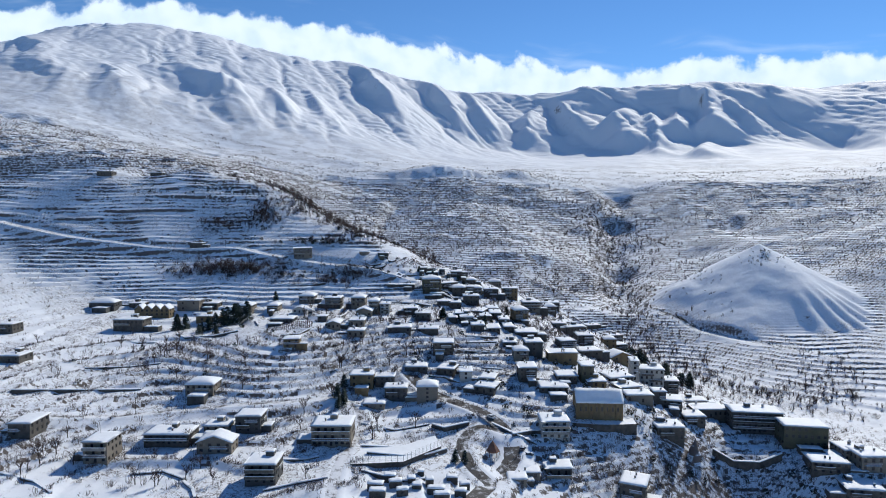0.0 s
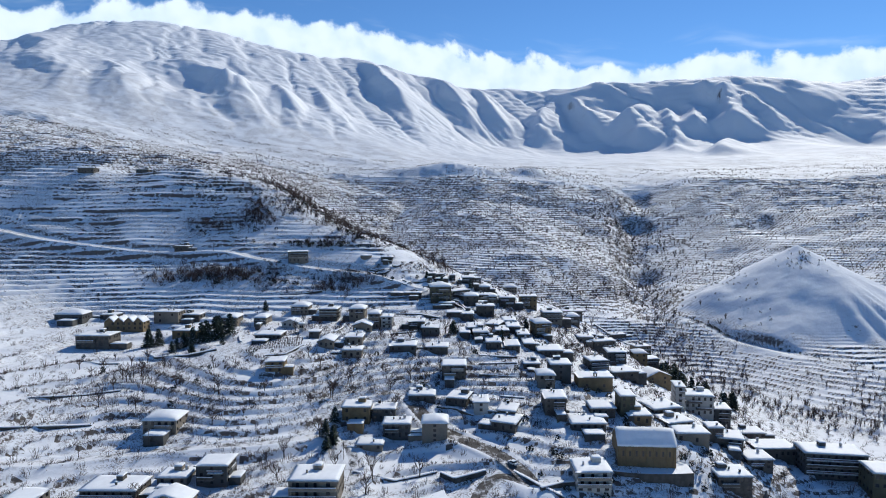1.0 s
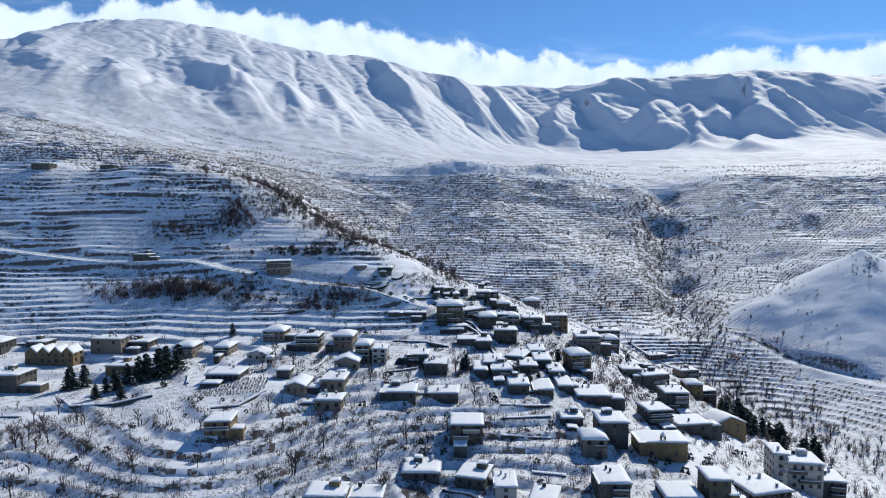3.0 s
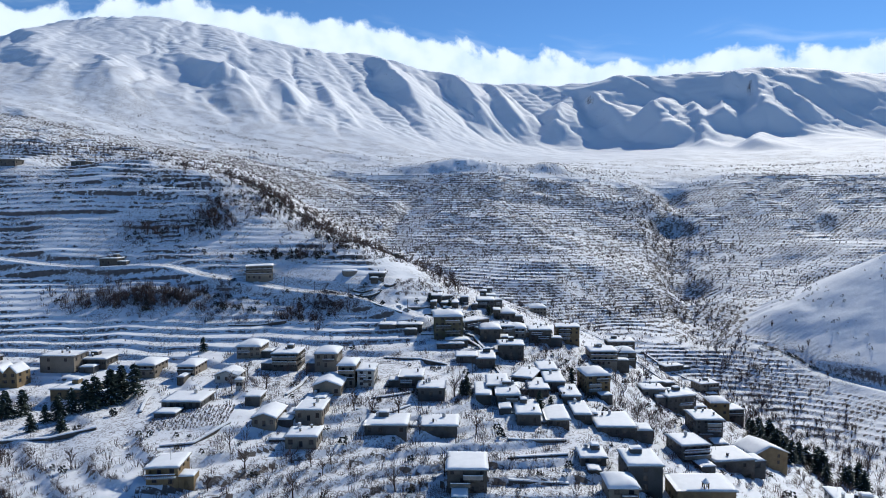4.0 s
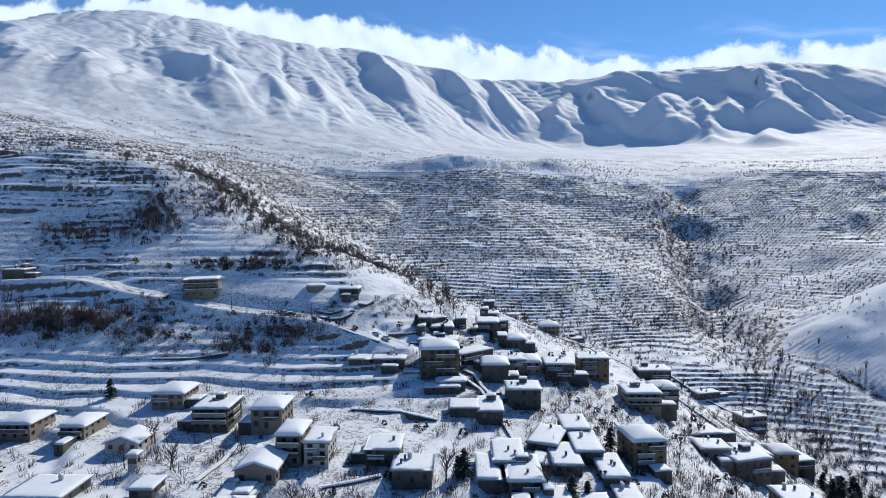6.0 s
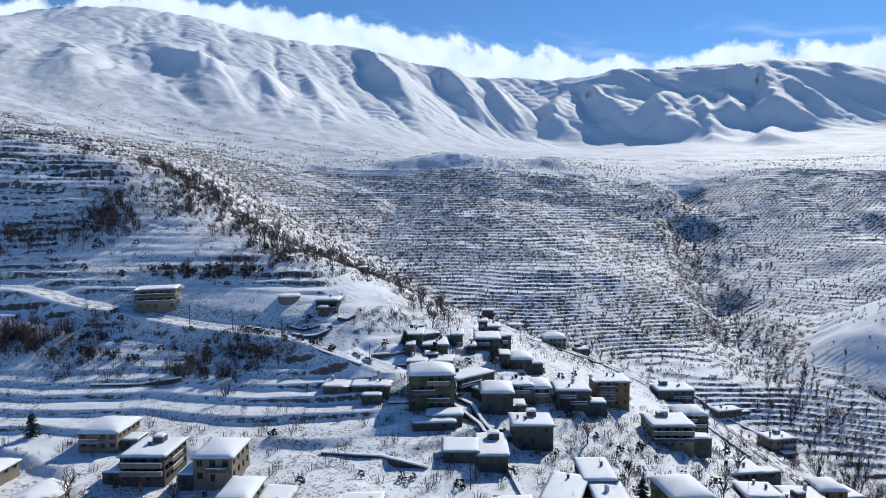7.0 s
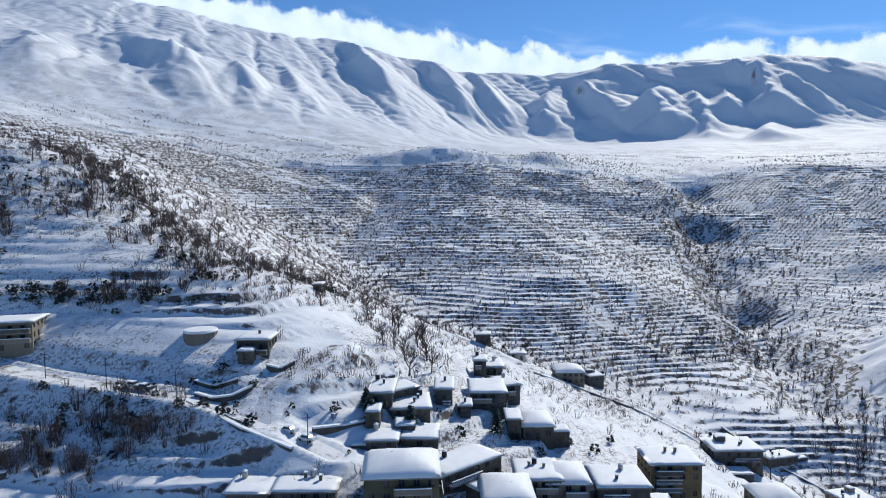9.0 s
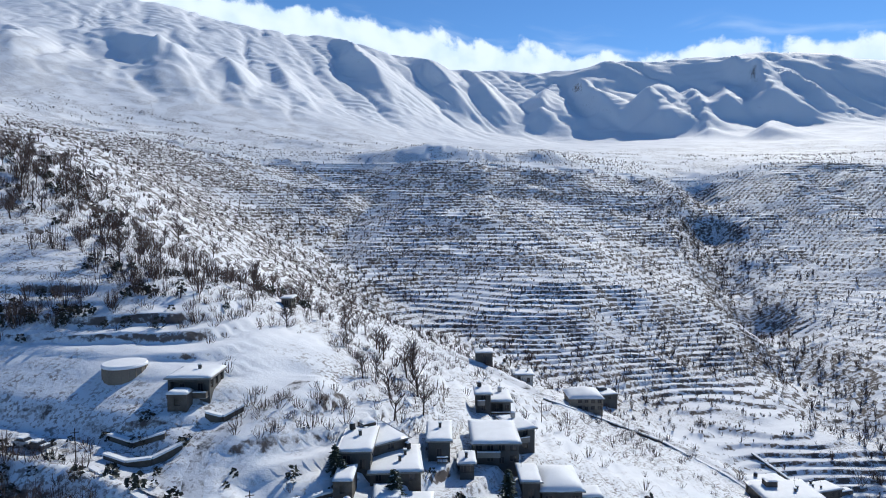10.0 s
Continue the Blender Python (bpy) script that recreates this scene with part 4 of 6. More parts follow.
house(-157.6, 228.1, 7.5, 8.0, 2.5, 1, 0, "f", "stone", "n")
house(114.7, 227.1, 17.4, 9.0, 7.6, 4, -8, "f", "grey", "l")
house(16.2, 225.0, 7.3, 9.0, 2.4, 1, -20, "f", "stone", "n")
house(39.8, 224.4, 10.0, 9.0, 1.8, 1, 0, "f", "grey", "n")
house(90.3, 223.4, 7.4, 7.0, 3.0, 2, 0, "f", "stone", "n")
house(70.2, 222.8, 9.5, 7.0, 2.8, 1, 0, "f", "beige", "n")
house(-16.8, 221.6, 7.9, 6.0, 4.2, 2, 0, "f", "grey", "n")
house(-5.5, 219.5, 7.3, 7.0, 5.9, 4, 0, "h", "beige", "p")
house(-84.1, 216.5, 9.6, 8.0, 3.8, 2, 0, "h", "beige", "b")
house(125.1, 214.3, 14.1, 9.0, 7.2, 3, -10, "f", "green", "n")
house(-23.8, 213.8, 7.2, 5.0, 1.7, 1, 0, "f", "beige", "n")
house(76.0, 208.3, 9.0, 8.0, 4.6, 2, 0, "f", "stone", "n")
house(135.2, 204.5, 7.1, 8.0, 3.6, 2, 0, "f", "beige", "n")
house(124.9, 199.4, 11.3, 8.0, 3.7, 2, -10, "f", "stone", "n")
house(35.8, 199.4, 8.9, 9.0, 5.4, 3, 0, "f", "white", "l")
house(138.4, 199.2, 9.9, 9.0, 5.1, 2, 0, "f", "beige", "n")
house(-59.9, 192.0, 7.7, 7.0, 4.9, 3, 0, "f", "grey", "n")
house(-69.8, 191.5, 7.4, 6.0, 1.8, 1, 0, "f", "beige", "n")
house(129.4, 189.4, 10.6, 9.0, 3.3, 2, -10, "f", "stone", "n")
house(-33.2, 186.1, 11.6, 9.0, 6.2, 3, 0, "f", "beige", "l")
house(-81.8, 185.0, 13.2, 8.0, 3.1, 2, 0, "f", "stone", "l")
house(34.2, 183.1, 7.8, 6.0, 2.5, 1, 0, "f", "grey", "l")
house(-121.9, 180.8, 6.3, 9.0, 4.1, 2, 0, "f", "stone", "b")
house(56.6, 180.2, 7.1, 9.0, 5.8, 3, -25, "f", "stone", "b")
house(25.5, 179.4, 5.3, 5.0, 1.7, 1, 0, "f", "beige", "n")
house(-65.7, 178.7, 10.0, 6.0, 3.1, 2, 0, "g", "beige", "n")
house(21.1, 174.7, 5.1, 5.0, 1.7, 1, 0, "f", "beige", "n")
house(-96.4, 173.5, 6.7, 8.0, 6.1, 3, 0, "f", "beige", "l")
house(-47.6, 162.8, 8.0, 8.0, 5.3, 3, 0, "f", "grey", "l")


# ---- church, chapel, the large apartment house ----
def church():
    ob = tagged(new("church"), "ochre sandstone church with steep snow-covered gabled roof on a terrace", "church")
    ob.matrix_basis = pose(52.5, 209, 30.6, 0, 0, -4)
    w, d, h, rise = 15.4, 8.6, 5.4, 3.6
    wall = Shape()
    holes = [(1.2 + 1.75 * i, 1.75 + 1.75 * i, 2.6, 4.2) for i in range(8)]
    facade(wall, w, -1, h, holes, lambda s, q, k: (-w / 2 + s, -d / 2 + k, q))
    facade(wall, d, -1, h, [(4.0, 4.7, 2.8, 4.4)], lambda s, q, k: (w / 2 - k, -d / 2 + s, q))
    facade(wall, w, -1, h, [], lambda s, q, k: (w / 2 - s, d / 2 - k, q))
    facade(wall, d, -1, h, [(3.2, 5.2, 0.1, 2.6)], lambda s, q, k: (-w / 2 + k, d / 2 - s, q))
    for xx in (-w / 2, w / 2):
        n = len(wall.v)
        wall.v += [(xx, -d / 2, h), (xx, d / 2, h), (xx, 0, h + rise)]
        wall.f.append((n, n + 1, n + 2))
        wall.m.append(0)
    part("wall", wall, OCHRE, ob)
    for i in range(8):
        add_window(ob, pose(-w / 2 + 1.475 + 1.75 * i, -d / 2 + 0.14, 2.6), 0.55, 1.6, False)
    for i in range(9):
        b = Shape()
        b.box(-0.16, 0.16, -0.22, 0.0, -1, h - 0.4)
        part("buttress", b, OCHRE, ob, at=pose(-w / 2 + 0.6 + 1.775 * i, -d / 2 - 0.003, 0))
    roof = part("roof", roof_shape(d, w, "g", rise), CONCRETE, ob, at=pose(0, 0, h + 0.1, 0, 0, 90))
    part("snow_blanket", snow_blanket(d, w, 0.3, "g", rise, 4001, 0.25, 15), None, roof, at=pose(0, 0, 0.01))
    terrace = Shape()
    for i in range(12):
        a, b = -9.5 + 1.75 * i, -9.5 + 1.75 * (i + 1)
        f = lambda t: -d / 2 - 2.6 - 1.6 * math.cos(t / 9.5 * 1.2)
        terrace.quad((a, f(a), -7), (b, f(b), -7), (b, f(b), -0.3), (a, f(a), -0.3))
        terrace.quad((a, f(a), -0.3), (b, f(b), -0.3), (b, d / 2, -0.3), (a, d / 2, -0.3), 1)
    terrace.quad((11.5, -d / 2 - 3, -7), (11.5, d / 2, -7), (11.5, d / 2, -0.3), (11.5, -d / 2 - 3, -0.3))
    terrace.quad((-9.5, d / 2, -7), (-9.5, -d / 2 - 3, -7), (-9.5, -d / 2 - 3, -0.3), (-9.5, d / 2, -0.3))
    part("terrace", terrace, [STONE, SNOW], ob, "rubble-stone retaining terrace under snow")


def chapel():
    ob = house(49, 256, 11.8, 8, 5.2, 1, 0, "f", "ochre", "p", 36.8, False)
    tagged(ob, "ochre sandstone chapel with small bell tower above its snowy flat roof", "chapel")
    tower = Shape()
    for x in (-0.55, 0.35):
        for y in (-0.55, 0.35):
            tower.box(x, x + 0.2, y, y + 0.2, 0, 1.3)
    tower.box(-0.62, 0.62, -0.62, 0.62, 1.3, 1.45)
    top = part("bell_tower", tower, OCHRE, ob, at=pose(0, -3.2, 5.3))
    cap = Shape()
    cap.tube((0, 0, 1.45), (0, 0, 2.4), 0.75, 0.05, 6)
    part("cap", cap, SNOW, top)


church()
chapel()
house(-6.5, 350, 10.2, 9, 7.6, 4, 4, "h", "green", "b")
house(-3.2, 342.2, 7.4, 4.2, 1.9, 1, 4, "f", "stone", "p", extras=False)
house(-5.5, 339.5, 9.0, 3.4, 1.2, 1, 4, "f", "stone", "p", extras=False)
house(2.1, 360.2, 12.6, 6, 3.4, 2, 41, "f", "stone", "n")


def reservoir():
    ob = tagged(new("water_reservoir"), "round beige concrete water reservoir capped with snow", "water tank")
    z = float(height(np.array([-47.4]), np.array([381.0]), False)[0])
    ob.matrix_basis = pose(-48.3, 384.2, z)
    s = Shape()
    s.tube((0, 0, -2), (0, 0, 2.1), 3.1, 3.1, 40)
    part("shell", s, BEIGE, ob)
    for i in range(20):
        k = 2 * math.pi * i / 20
        rib = Shape()
        rib.tube((3.11 * math.cos(k), 3.11 * math.sin(k), -1), (3.11 * math.cos(k), 3.11 * math.sin(k), 2.0), 0.1, 0.1, 4)
        part("rib", rib, BEIGE, ob)
    c = Shape()
    for r0, z0, r1, z1 in ((3.2, 2.08, 3.28, 2.3), (3.28, 2.3, 3.1, 2.55), (3.1, 2.55, 2.0, 2.68)):
        c.tube((0, 0, z0), (0, 0, z1), r0, r1, 40, cap=z1 > 2.6)
    part("snow_blanket", c, SNOW, ob, smooth=True)


reservoir()


def retaining_wall(points, high, label):
    """A rubble wall along a line, snow on its top."""
    ob = tagged(new("retaining_wall"), label, "wall", "retaining walls")
    x0, y0 = points[0]
    z0 = float(height(np.array([x0]), np.array([y0]))[0])
    ob.matrix_basis = pose(x0, y0, z0)
    body, cap = Shape(), Shape()
    for (ax, ay), (bx, by) in zip(points, points[1:]):
        za, zb = (float(height(np.array([p]), np.array([q]))[0]) - z0 for p, q in ((ax, ay), (bx, by)))
        n = Vector((-(by - ay), bx - ax, 0)).normalized() * 0.3
        a, b = Vector((ax - x0, ay - y0, 0)), Vector((bx - x0, by - y0, 0))
        f = lambda p, z: (p.x, p.y, z)
        for s, lo, hi, k in ((body, -2.5, high, 1.0), (cap, high, high + 0.28, 1.25)):
            s.quad(f(a - n * k, za + lo), f(b - n * k, zb + lo), f(b - n * k, zb + hi), f(a - n * k, za + hi))
            s.quad(f(a - n * k, za + hi), f(b - n * k, zb + hi), f(b + n * k, zb + hi), f(a + n * k, za + hi))
            s.quad(f(b + n * k, zb + lo), f(a + n * k, za + lo), f(a + n * k, za + hi), f(b + n * k, zb + hi))
            s.quad(f(a + n * k, za + lo), f(a - n * k, za + lo), f(a - n * k, za + hi), f(a + n * k, za + hi))
            s.quad(f(b - n * k, zb + lo), f(b + n * k, zb + lo), f(b + n * k, zb + hi), f(b - n * k, zb + hi))
    part("masonry", body, STONE, ob)
    part("snow", cap, SNOW, ob)


retaining_wall([(-43.5, 369), (-40, 367.6), (-37, 368), (-34, 370)], 0.6, "curved rubble retaining wall below a snowy yard")
retaining_wall([(-45, 373), (-41, 371.4), (-37, 372)], 0.5, "upper rubble retaining wall of a snowy yard")
retaining_wall([(-33, 376), (-30.5, 375.3), (-28.5, 378)], 0.6, "short rubble wall beside the reservoir drive")
retaining_wall([(-22, 363), (-17, 366), (-13.5, 368)], 0.5, "rubble wall above the hillside road")
retaining_wall([(26, 448), (40, 447), (54, 442), (64, 427), (75, 409), (85, 389)], 0.2, "low stone wall along the ridge lane")
retaining_wall([(92, 209), (98, 206), (106, 205), (114, 206)], 2.2, "tall curved retaining wall under the village")
retaining_wall([(0, 353), (3, 349), (5, 343), (8, 337)], 0.7, "garden wall along a village path")
retaining_wall([(-22, 177), (-12, 176), (-5, 178), (1, 184)], 1.0, "stone wall along a playground")
retaining_wall([(22, 193), (28, 197), (36, 198)], 0.8, "stepped garden wall below the church")
retaining_wall([(-118, 274), (-112, 269), (-100, 269), (-90, 272)], 0.7, "curved wall of a snowy pine garden")

retaining_wall([(-24.3, 182.6), (-12.5, 182.8), (-1.5, 180.6)], 0.32, "low snow-capped rubble wall between village terraces")
retaining_wall([(-48.2, 171.7), (-39.3, 174.5), (-35.6, 175.8)], 0.32, "low snow-capped rubble wall between village terraces")
retaining_wall([(-46.0, 155.7), (-37.5, 159.3), (-30.6, 161.9)], 0.32, "low snow-capped rubble wall between village terraces")
retaining_wall([(-68.4, 160.9), (-64.4, 156.5), (-61.8, 151.8)], 0.32, "low snow-capped rubble wall between village terraces")
retaining_wall([(-84.7, 165.4), (-76.4, 167.2), (-69.0, 162.4)], 0.32, "low snow-capped rubble wall between village terraces")
retaining_wall([(-115.7, 159.5), (-105.9, 158.0), (-98.4, 153.0)], 0.32, "low snow-capped rubble wall between village terraces")
retaining_wall([(-22.2, 166.5), (-9.6, 162.6), (-3.7, 167.1)], 0.32, "low snow-capped rubble wall between village terraces")
retaining_wall([(-26.4, 199.1), (-15.3, 197.4), (-4.5, 202.4)], 0.32, "low snow-capped rubble wall between village terraces")
retaining_wall([(15.9, 201.4), (22.5, 194.2), (29.4, 191.9)], 0.32, "low snow-capped rubble wall between village terraces")
retaining_wall([(8.5, 200.7), (0.2, 196.3), (-3.5, 199.8)], 1.2, "low snow-capped rubble wall between village terraces")
retaining_wall([(-140.3, 200.1), (-121.8, 209.4), (-106.0, 216.5)], 0.32, "low snow-capped rubble wall between village terraces")
retaining_wall([(-131.5, 226.6), (-118.6, 233.9), (-108.8, 238.4)], 0.32, "low snow-capped rubble wall between village terraces")
retaining_wall([(9.8, 272.3), (16.8, 273.4), (24.3, 275.8)], 0.32, "low snow-capped rubble wall between village terraces")
retaining_wall([(11.4, 285.6), (20.0, 289.4)], 0.32, "low snow-capped rubble wall between village terraces")
retaining_wall([(9.4, 264.4), (23.3, 267.7)], 0.32, "low snow-capped rubble wall between village terraces")
retaining_wall([(9.0, 256.7), (22.0, 257.8)], 0.32, "low snow-capped rubble wall between village terraces")
retaining_wall([(15.4, 241.7), (23.2, 240.6)], 0.32, "low snow-capped rubble wall between village terraces")
retaining_wall([(-138.6, 263.4), (-129.5, 262.7), (-122.1, 262.4)], 0.32, "low snow-capped rubble wall between village terraces")
retaining_wall([(-67.4, 258.2), (-60.6, 259.8), (-56.3, 270.2)], 0.32, "low snow-capped rubble wall between village terraces")
retaining_wall([(-5.4, 235.4), (0.9, 233.4), (6.3, 230.3)], 0.32, "low snow-capped rubble wall between village terraces")
retaining_wall([(-83.9, 281.4), (-87.5, 290.7), (-88.6, 294.9)], 0.32, "low snow-capped rubble wall between village terraces")
retaining_wall([(-48.1, 288.6), (-46.9, 298.5), (-46.8, 307.8)], 0.32, "low snow-capped rubble wall between village terraces")
retaining_wall([(-25.1, 288.1), (-19.8, 290.5), (-15.2, 292.8)], 0.32, "low snow-capped rubble wall between village terraces")
retaining_wall([(-27.9, 280.6), (-19.4, 281.0), (-14.7, 286.6)], 0.32, "low snow-capped rubble wall between village terraces")
retaining_wall([(-1.1, 349.5), (4.5, 341.2), (8.7, 330.3), (11.2, 314.4)], 0.32, "low snow-capped rubble wall between village terraces")
retaining_wall([(-26.8, 326.4), (-14.8, 324.6), (-6.0, 322.4)], 0.32, "low snow-capped rubble wall between village terraces")
retaining_wall([(103.1, 493.7), (113.6, 474.1), (124.0, 459.5)], 0.32, "low snow-capped rubble wall between village terraces")
retaining_wall([(-43.4, 365.6), (-32.3, 359.7), (-23.8, 356.8)], 0.32, "low snow-capped rubble wall between village terraces")
retaining_wall([(-88.3, 353.6), (-76.6, 354.4), (-66.9, 355.0)], 0.32, "low snow-capped rubble wall between village terraces")


def vault(x, y, w):
    """A low burial vault under a pillow of snow."""
    ob = tagged(new("burial_vault"), "low stone burial vault half buried under a pillow of snow", "tomb", "cemetery vaults")
    ob.matrix_basis = pose(x, y, float(smooth_height(np.array([x]), np.array([y]))[0]), 0, 0, random.uniform(-12, 12))
    s = Shape()
    facade(s, w, -1, 1.0, [(w * 0.4, w * 0.6, 0.1, 0.8)], lambda a, q, k: (-w / 2 + a, -1.0 + k, q), 0.3)
    s.quad((w / 2, -1, -1), (w / 2, 1, -1), (w / 2, 1, 1), (w / 2, -1, 1)), s.quad((-w / 2, 1, -1), (-w / 2, -1, -1), (-w / 2, -1, 1), (-w / 2, 1, 1)), s.quad((w / 2, 1, -1), (-w / 2, 1, -1), (-w / 2, 1, 1), (w / 2, 1, 1))
    part("masonry", s, STONE, ob)
    part("snow_blanket", snow_blanket(w, 2.0, 0.4, "f", 0, int(x * 10) + 5000, 0.15, 7), None, ob, at=pose(0, 0, 1.0))


for tx, ty, tw in ((-12.5, 160.2, 3.2), (-8.4, 162.7, 2), (-6.8, 159.3, 2.4), (-1.8, 158.8, 4.5), (-14.2, 163.4, 3), (2.5, 166.8, 3), (-3.6, 163.3, 2), (-17.5, 158.3, 4), (-16.6, 154.7, 4), (-0.3, 156.2, 4), (5.8, 164.3, 2.5), (-6.0, 167.5, 1.6), (4.6, 160.0, 3), (-10.4, 156.0, 3)):
    vault(tx, ty, tw)


def shelter():
    ob = tagged(new("timber_shelter"), "brown tepee-like timber shelter on a snowy road island", "shelter")
    ob.matrix_basis = pose(15.0, 184.8, float(smooth_height(np.array([15.0]), np.array([184.8]))[0]))
    for i in range(6):
        k, j = math.pi / 3 * i, math.pi / 3 * (i + 1)
        s = Shape()
        a, b = (2.2 * math.cos(k), 2.2 * math.sin(k)), (2.2 * math.cos(j), 2.2 * math.sin(j))
        s.quad((*a, 0.9), (*b, 0.9), (b[0] * 0.08, b[1] * 0.08, 4.0), (a[0] * 0.08, a[1] * 0.08, 4.0))
        s.quad((a[0] * 0.95, a[1] * 0.95, 0.86), (a[0] * 0.06, a[1] * 0.06, 3.9), (b[0] * 0.06, b[1] * 0.06, 3.9), (b[0] * 0.95, b[1] * 0.95, 0.86))
        part("roof_panel", s, RUST, ob)
        q = Shape()
        q.tube((*a, -0.4), (a[0] * 0.98, a[1] * 0.98, 1.0), 0.1, 0.1, 6)
        part("post", q, RUST, ob)


shelter()


def sports_court():
    """A walled, snowed-in court with a wire fence along its open edge."""
    rim = COURT
    z0 = max(float(smooth_height(np.array([a]), np.array([b]))[0]) for a, b in rim) - 0.3
    ob = tagged(new("sports_court"), "snow-covered sports court on a stone retaining wall with wire fence", "sports court")
    ob.matrix_basis = pose(rim[0][0], rim[0][1], z0)
    pts = [(a - rim[0][0], b - rim[0][1]) for a, b in rim]
    wall, deck = Shape(), Shape()
    for (ax, ay), (bx, by) in zip(pts, pts[1:] + pts[:1]):
        wall.quad((ax, ay, -3.5), (bx, by, -3.5), (bx, by, 0.25), (ax, ay, 0.25))
    a, b, c, d, e, f = pts
    for q in ((a, b, e, f), (b, c, d, e)):
        deck.quad(*((x, y, 0.26) for x, y in q))
    part("masonry", wall, STONE, ob)
    part("snow", deck, SNOW, ob)
    for (ax, ay), (bx, by) in ((a, b), (b, c)):
        n = int(math.hypot(bx - ax, by - ay) / 1.5)
        for i in range(n + 1):
            post = Shape()
            post.tube((0, 0, 0), (0, 0, 2.0), 0.05, 0.05, 5)
            part("fence_post", post, METAL, ob, at=pose(ax + (bx - ax) * i / n, ay + (by - ay) * i / n, 0.26))
        wire = Shape()
        for z in (0.5, 1.0, 1.5, 2.0):
            wire.tube((ax, ay, 0.26 + z), (bx, by, 0.26 + z), 0.018, 0.018, 3)
        part("fence_wire", wire, METAL, ob)


COURT = [(-25.7, 169.6), (-11.1, 171.4), (-0.5, 183.0), (-2.5, 191.9), (-12.2, 183.5), (-25.2, 181.9)]
sports_court()


def snow_pinnacle():
    """A rock needle under drifted snow on the slope below the retaining wall."""
    x, y = 83, 203
    z = float(smooth_height(np.array([float(x)]), np.array([float(y)]))[0])
    rings, sides = 14, 18
    verts, faces = [], []
    for i in range(rings):
        t = i / (rings - 1)
        r = 3.6 * (1 - t) ** 1.25 + 0.12
        for k in range(sides):
            a = 2 * math.pi * k / sides
            q = r * (1 + 0.45 * noise.noise((math.cos(a) * 1.3, math.sin(a) * 1.3, t * 4.0)))
            verts.append((q * math.cos(a) + 0.6 * t, q * math.sin(a), -1.5 + 8.0 * t))
    for i in range(rings - 1):
        for k in range(sides):
            j = (k + 1) % sides
            faces.append((i * sides + k, i * sides + j, (i + 1) * sides + j, (i + 1) * sides + k))
    ob = mesh_object("rock_pinnacle", verts, faces, SNOWY_GROUND, smooth=True)
    ob.matrix_basis = pose(x, y, z)
    tagged(ob, "pointed rock pinnacle plastered with snow on a steep bank", "rock")


snow_pinnacle()


# ---- roads ----
def road_material(name, snow):
    m, nodes, links, bsdf = material(name)
    a, b = grain(nodes, links, 0.35, 5, 0.65), grain(nodes, links, 3.0, 4)
    k = ramp(nodes, links, calc(nodes, links, "ADD", a, calc(nodes, links, "MULTIPLY", b, 0.25)), snow, snow + 0.22)
    links.new(mix(nodes, links, k, mix(nodes, links, b, (0.05, 0.048, 0.045), (0.16, 0.15, 0.14)), (0.72, 0.73, 0.76)), bsdf.inputs["Base Color"])
    bsdf.inputs["Roughness"].default_value = 0.95
    bsdf.inputs["Specular IOR Level"].default_value = 0.1
    bumped(nodes, links, bsdf, b, 0.5, 0.08)
    return m


WORN_ROAD, WHITE_ROAD = road_material("slushy road", 0.60), road_material("snowed-in road", 0.45)
for road_name, (line, half, bank) in ROADS.items():
    pts = [Vector(p) for p in line]
    zs = smooth_height(np.array([p.x for p in pts]), np.array([p.y for p in pts]))
    verts, faces = [], []
    for i, p in enumerate(pts):
        way = (pts[min(i + 1, len(pts) - 1)] - pts[max(i - 1, 0)]).normalized()
        side = Vector((-way.y, way.x))
        for k in (-1, -0.5, 0, 0.5, 1):
            q = p + side * half * k
            verts.append((q.x, q.y, float(zs[i]) + 0.1 - 0.03 * abs(k)))
    for i in range(len(pts) - 1):
        for k in range(4):
            faces.append((i * 5 + k, i * 5 + k + 1, i * 5 + k + 6, i * 5 + k + 5))
    worn = road_name.startswith("village")
    tagged(mesh_object("road" if half > 1.4 else "lane", verts, faces, WORN_ROAD if worn else WHITE_ROAD), "ploughed village road with slush and tyre tracks" if worn else "narrow snow-covered hillside road", "road", kind="structure")


# ---- poles and cars ----
def utility_pole(x, y, high=5.0):
    z = float(height(np.array([x]), np.array([y]))[0])
    s = Shape()
    s.tube((0, 0, -0.5), (0, 0, high), 0.09, 0.06, 6)
    s.box(-0.5, 0.5, -0.04, 0.04, high - 0.6, high - 0.52)
    ob = new("utility_pole", s.mesh("utility_pole", [BARK]))
    ob.matrix_basis = pose(x, y, z, 0, 0, 20)
    tagged(ob, "thin dark wooden utility pole standing in snow", "pole", "utility poles")


BARK = plain("bark", (0.055, 0.042, 0.036), 0.9, 0.3, 3.0, bump=0)
for px, py in ((-45.5, 366), (-60, 371), (-73, 374.5), (-22, 359.5), (-90, 378), (21, 420), (40, 444), (-12, 352), (2, 318), (3, 322), (56, 176), (-30, 205), (-100, 200), (-84, 206), (-135, 388), (-180, 390)):
    utility_pole(px, py)


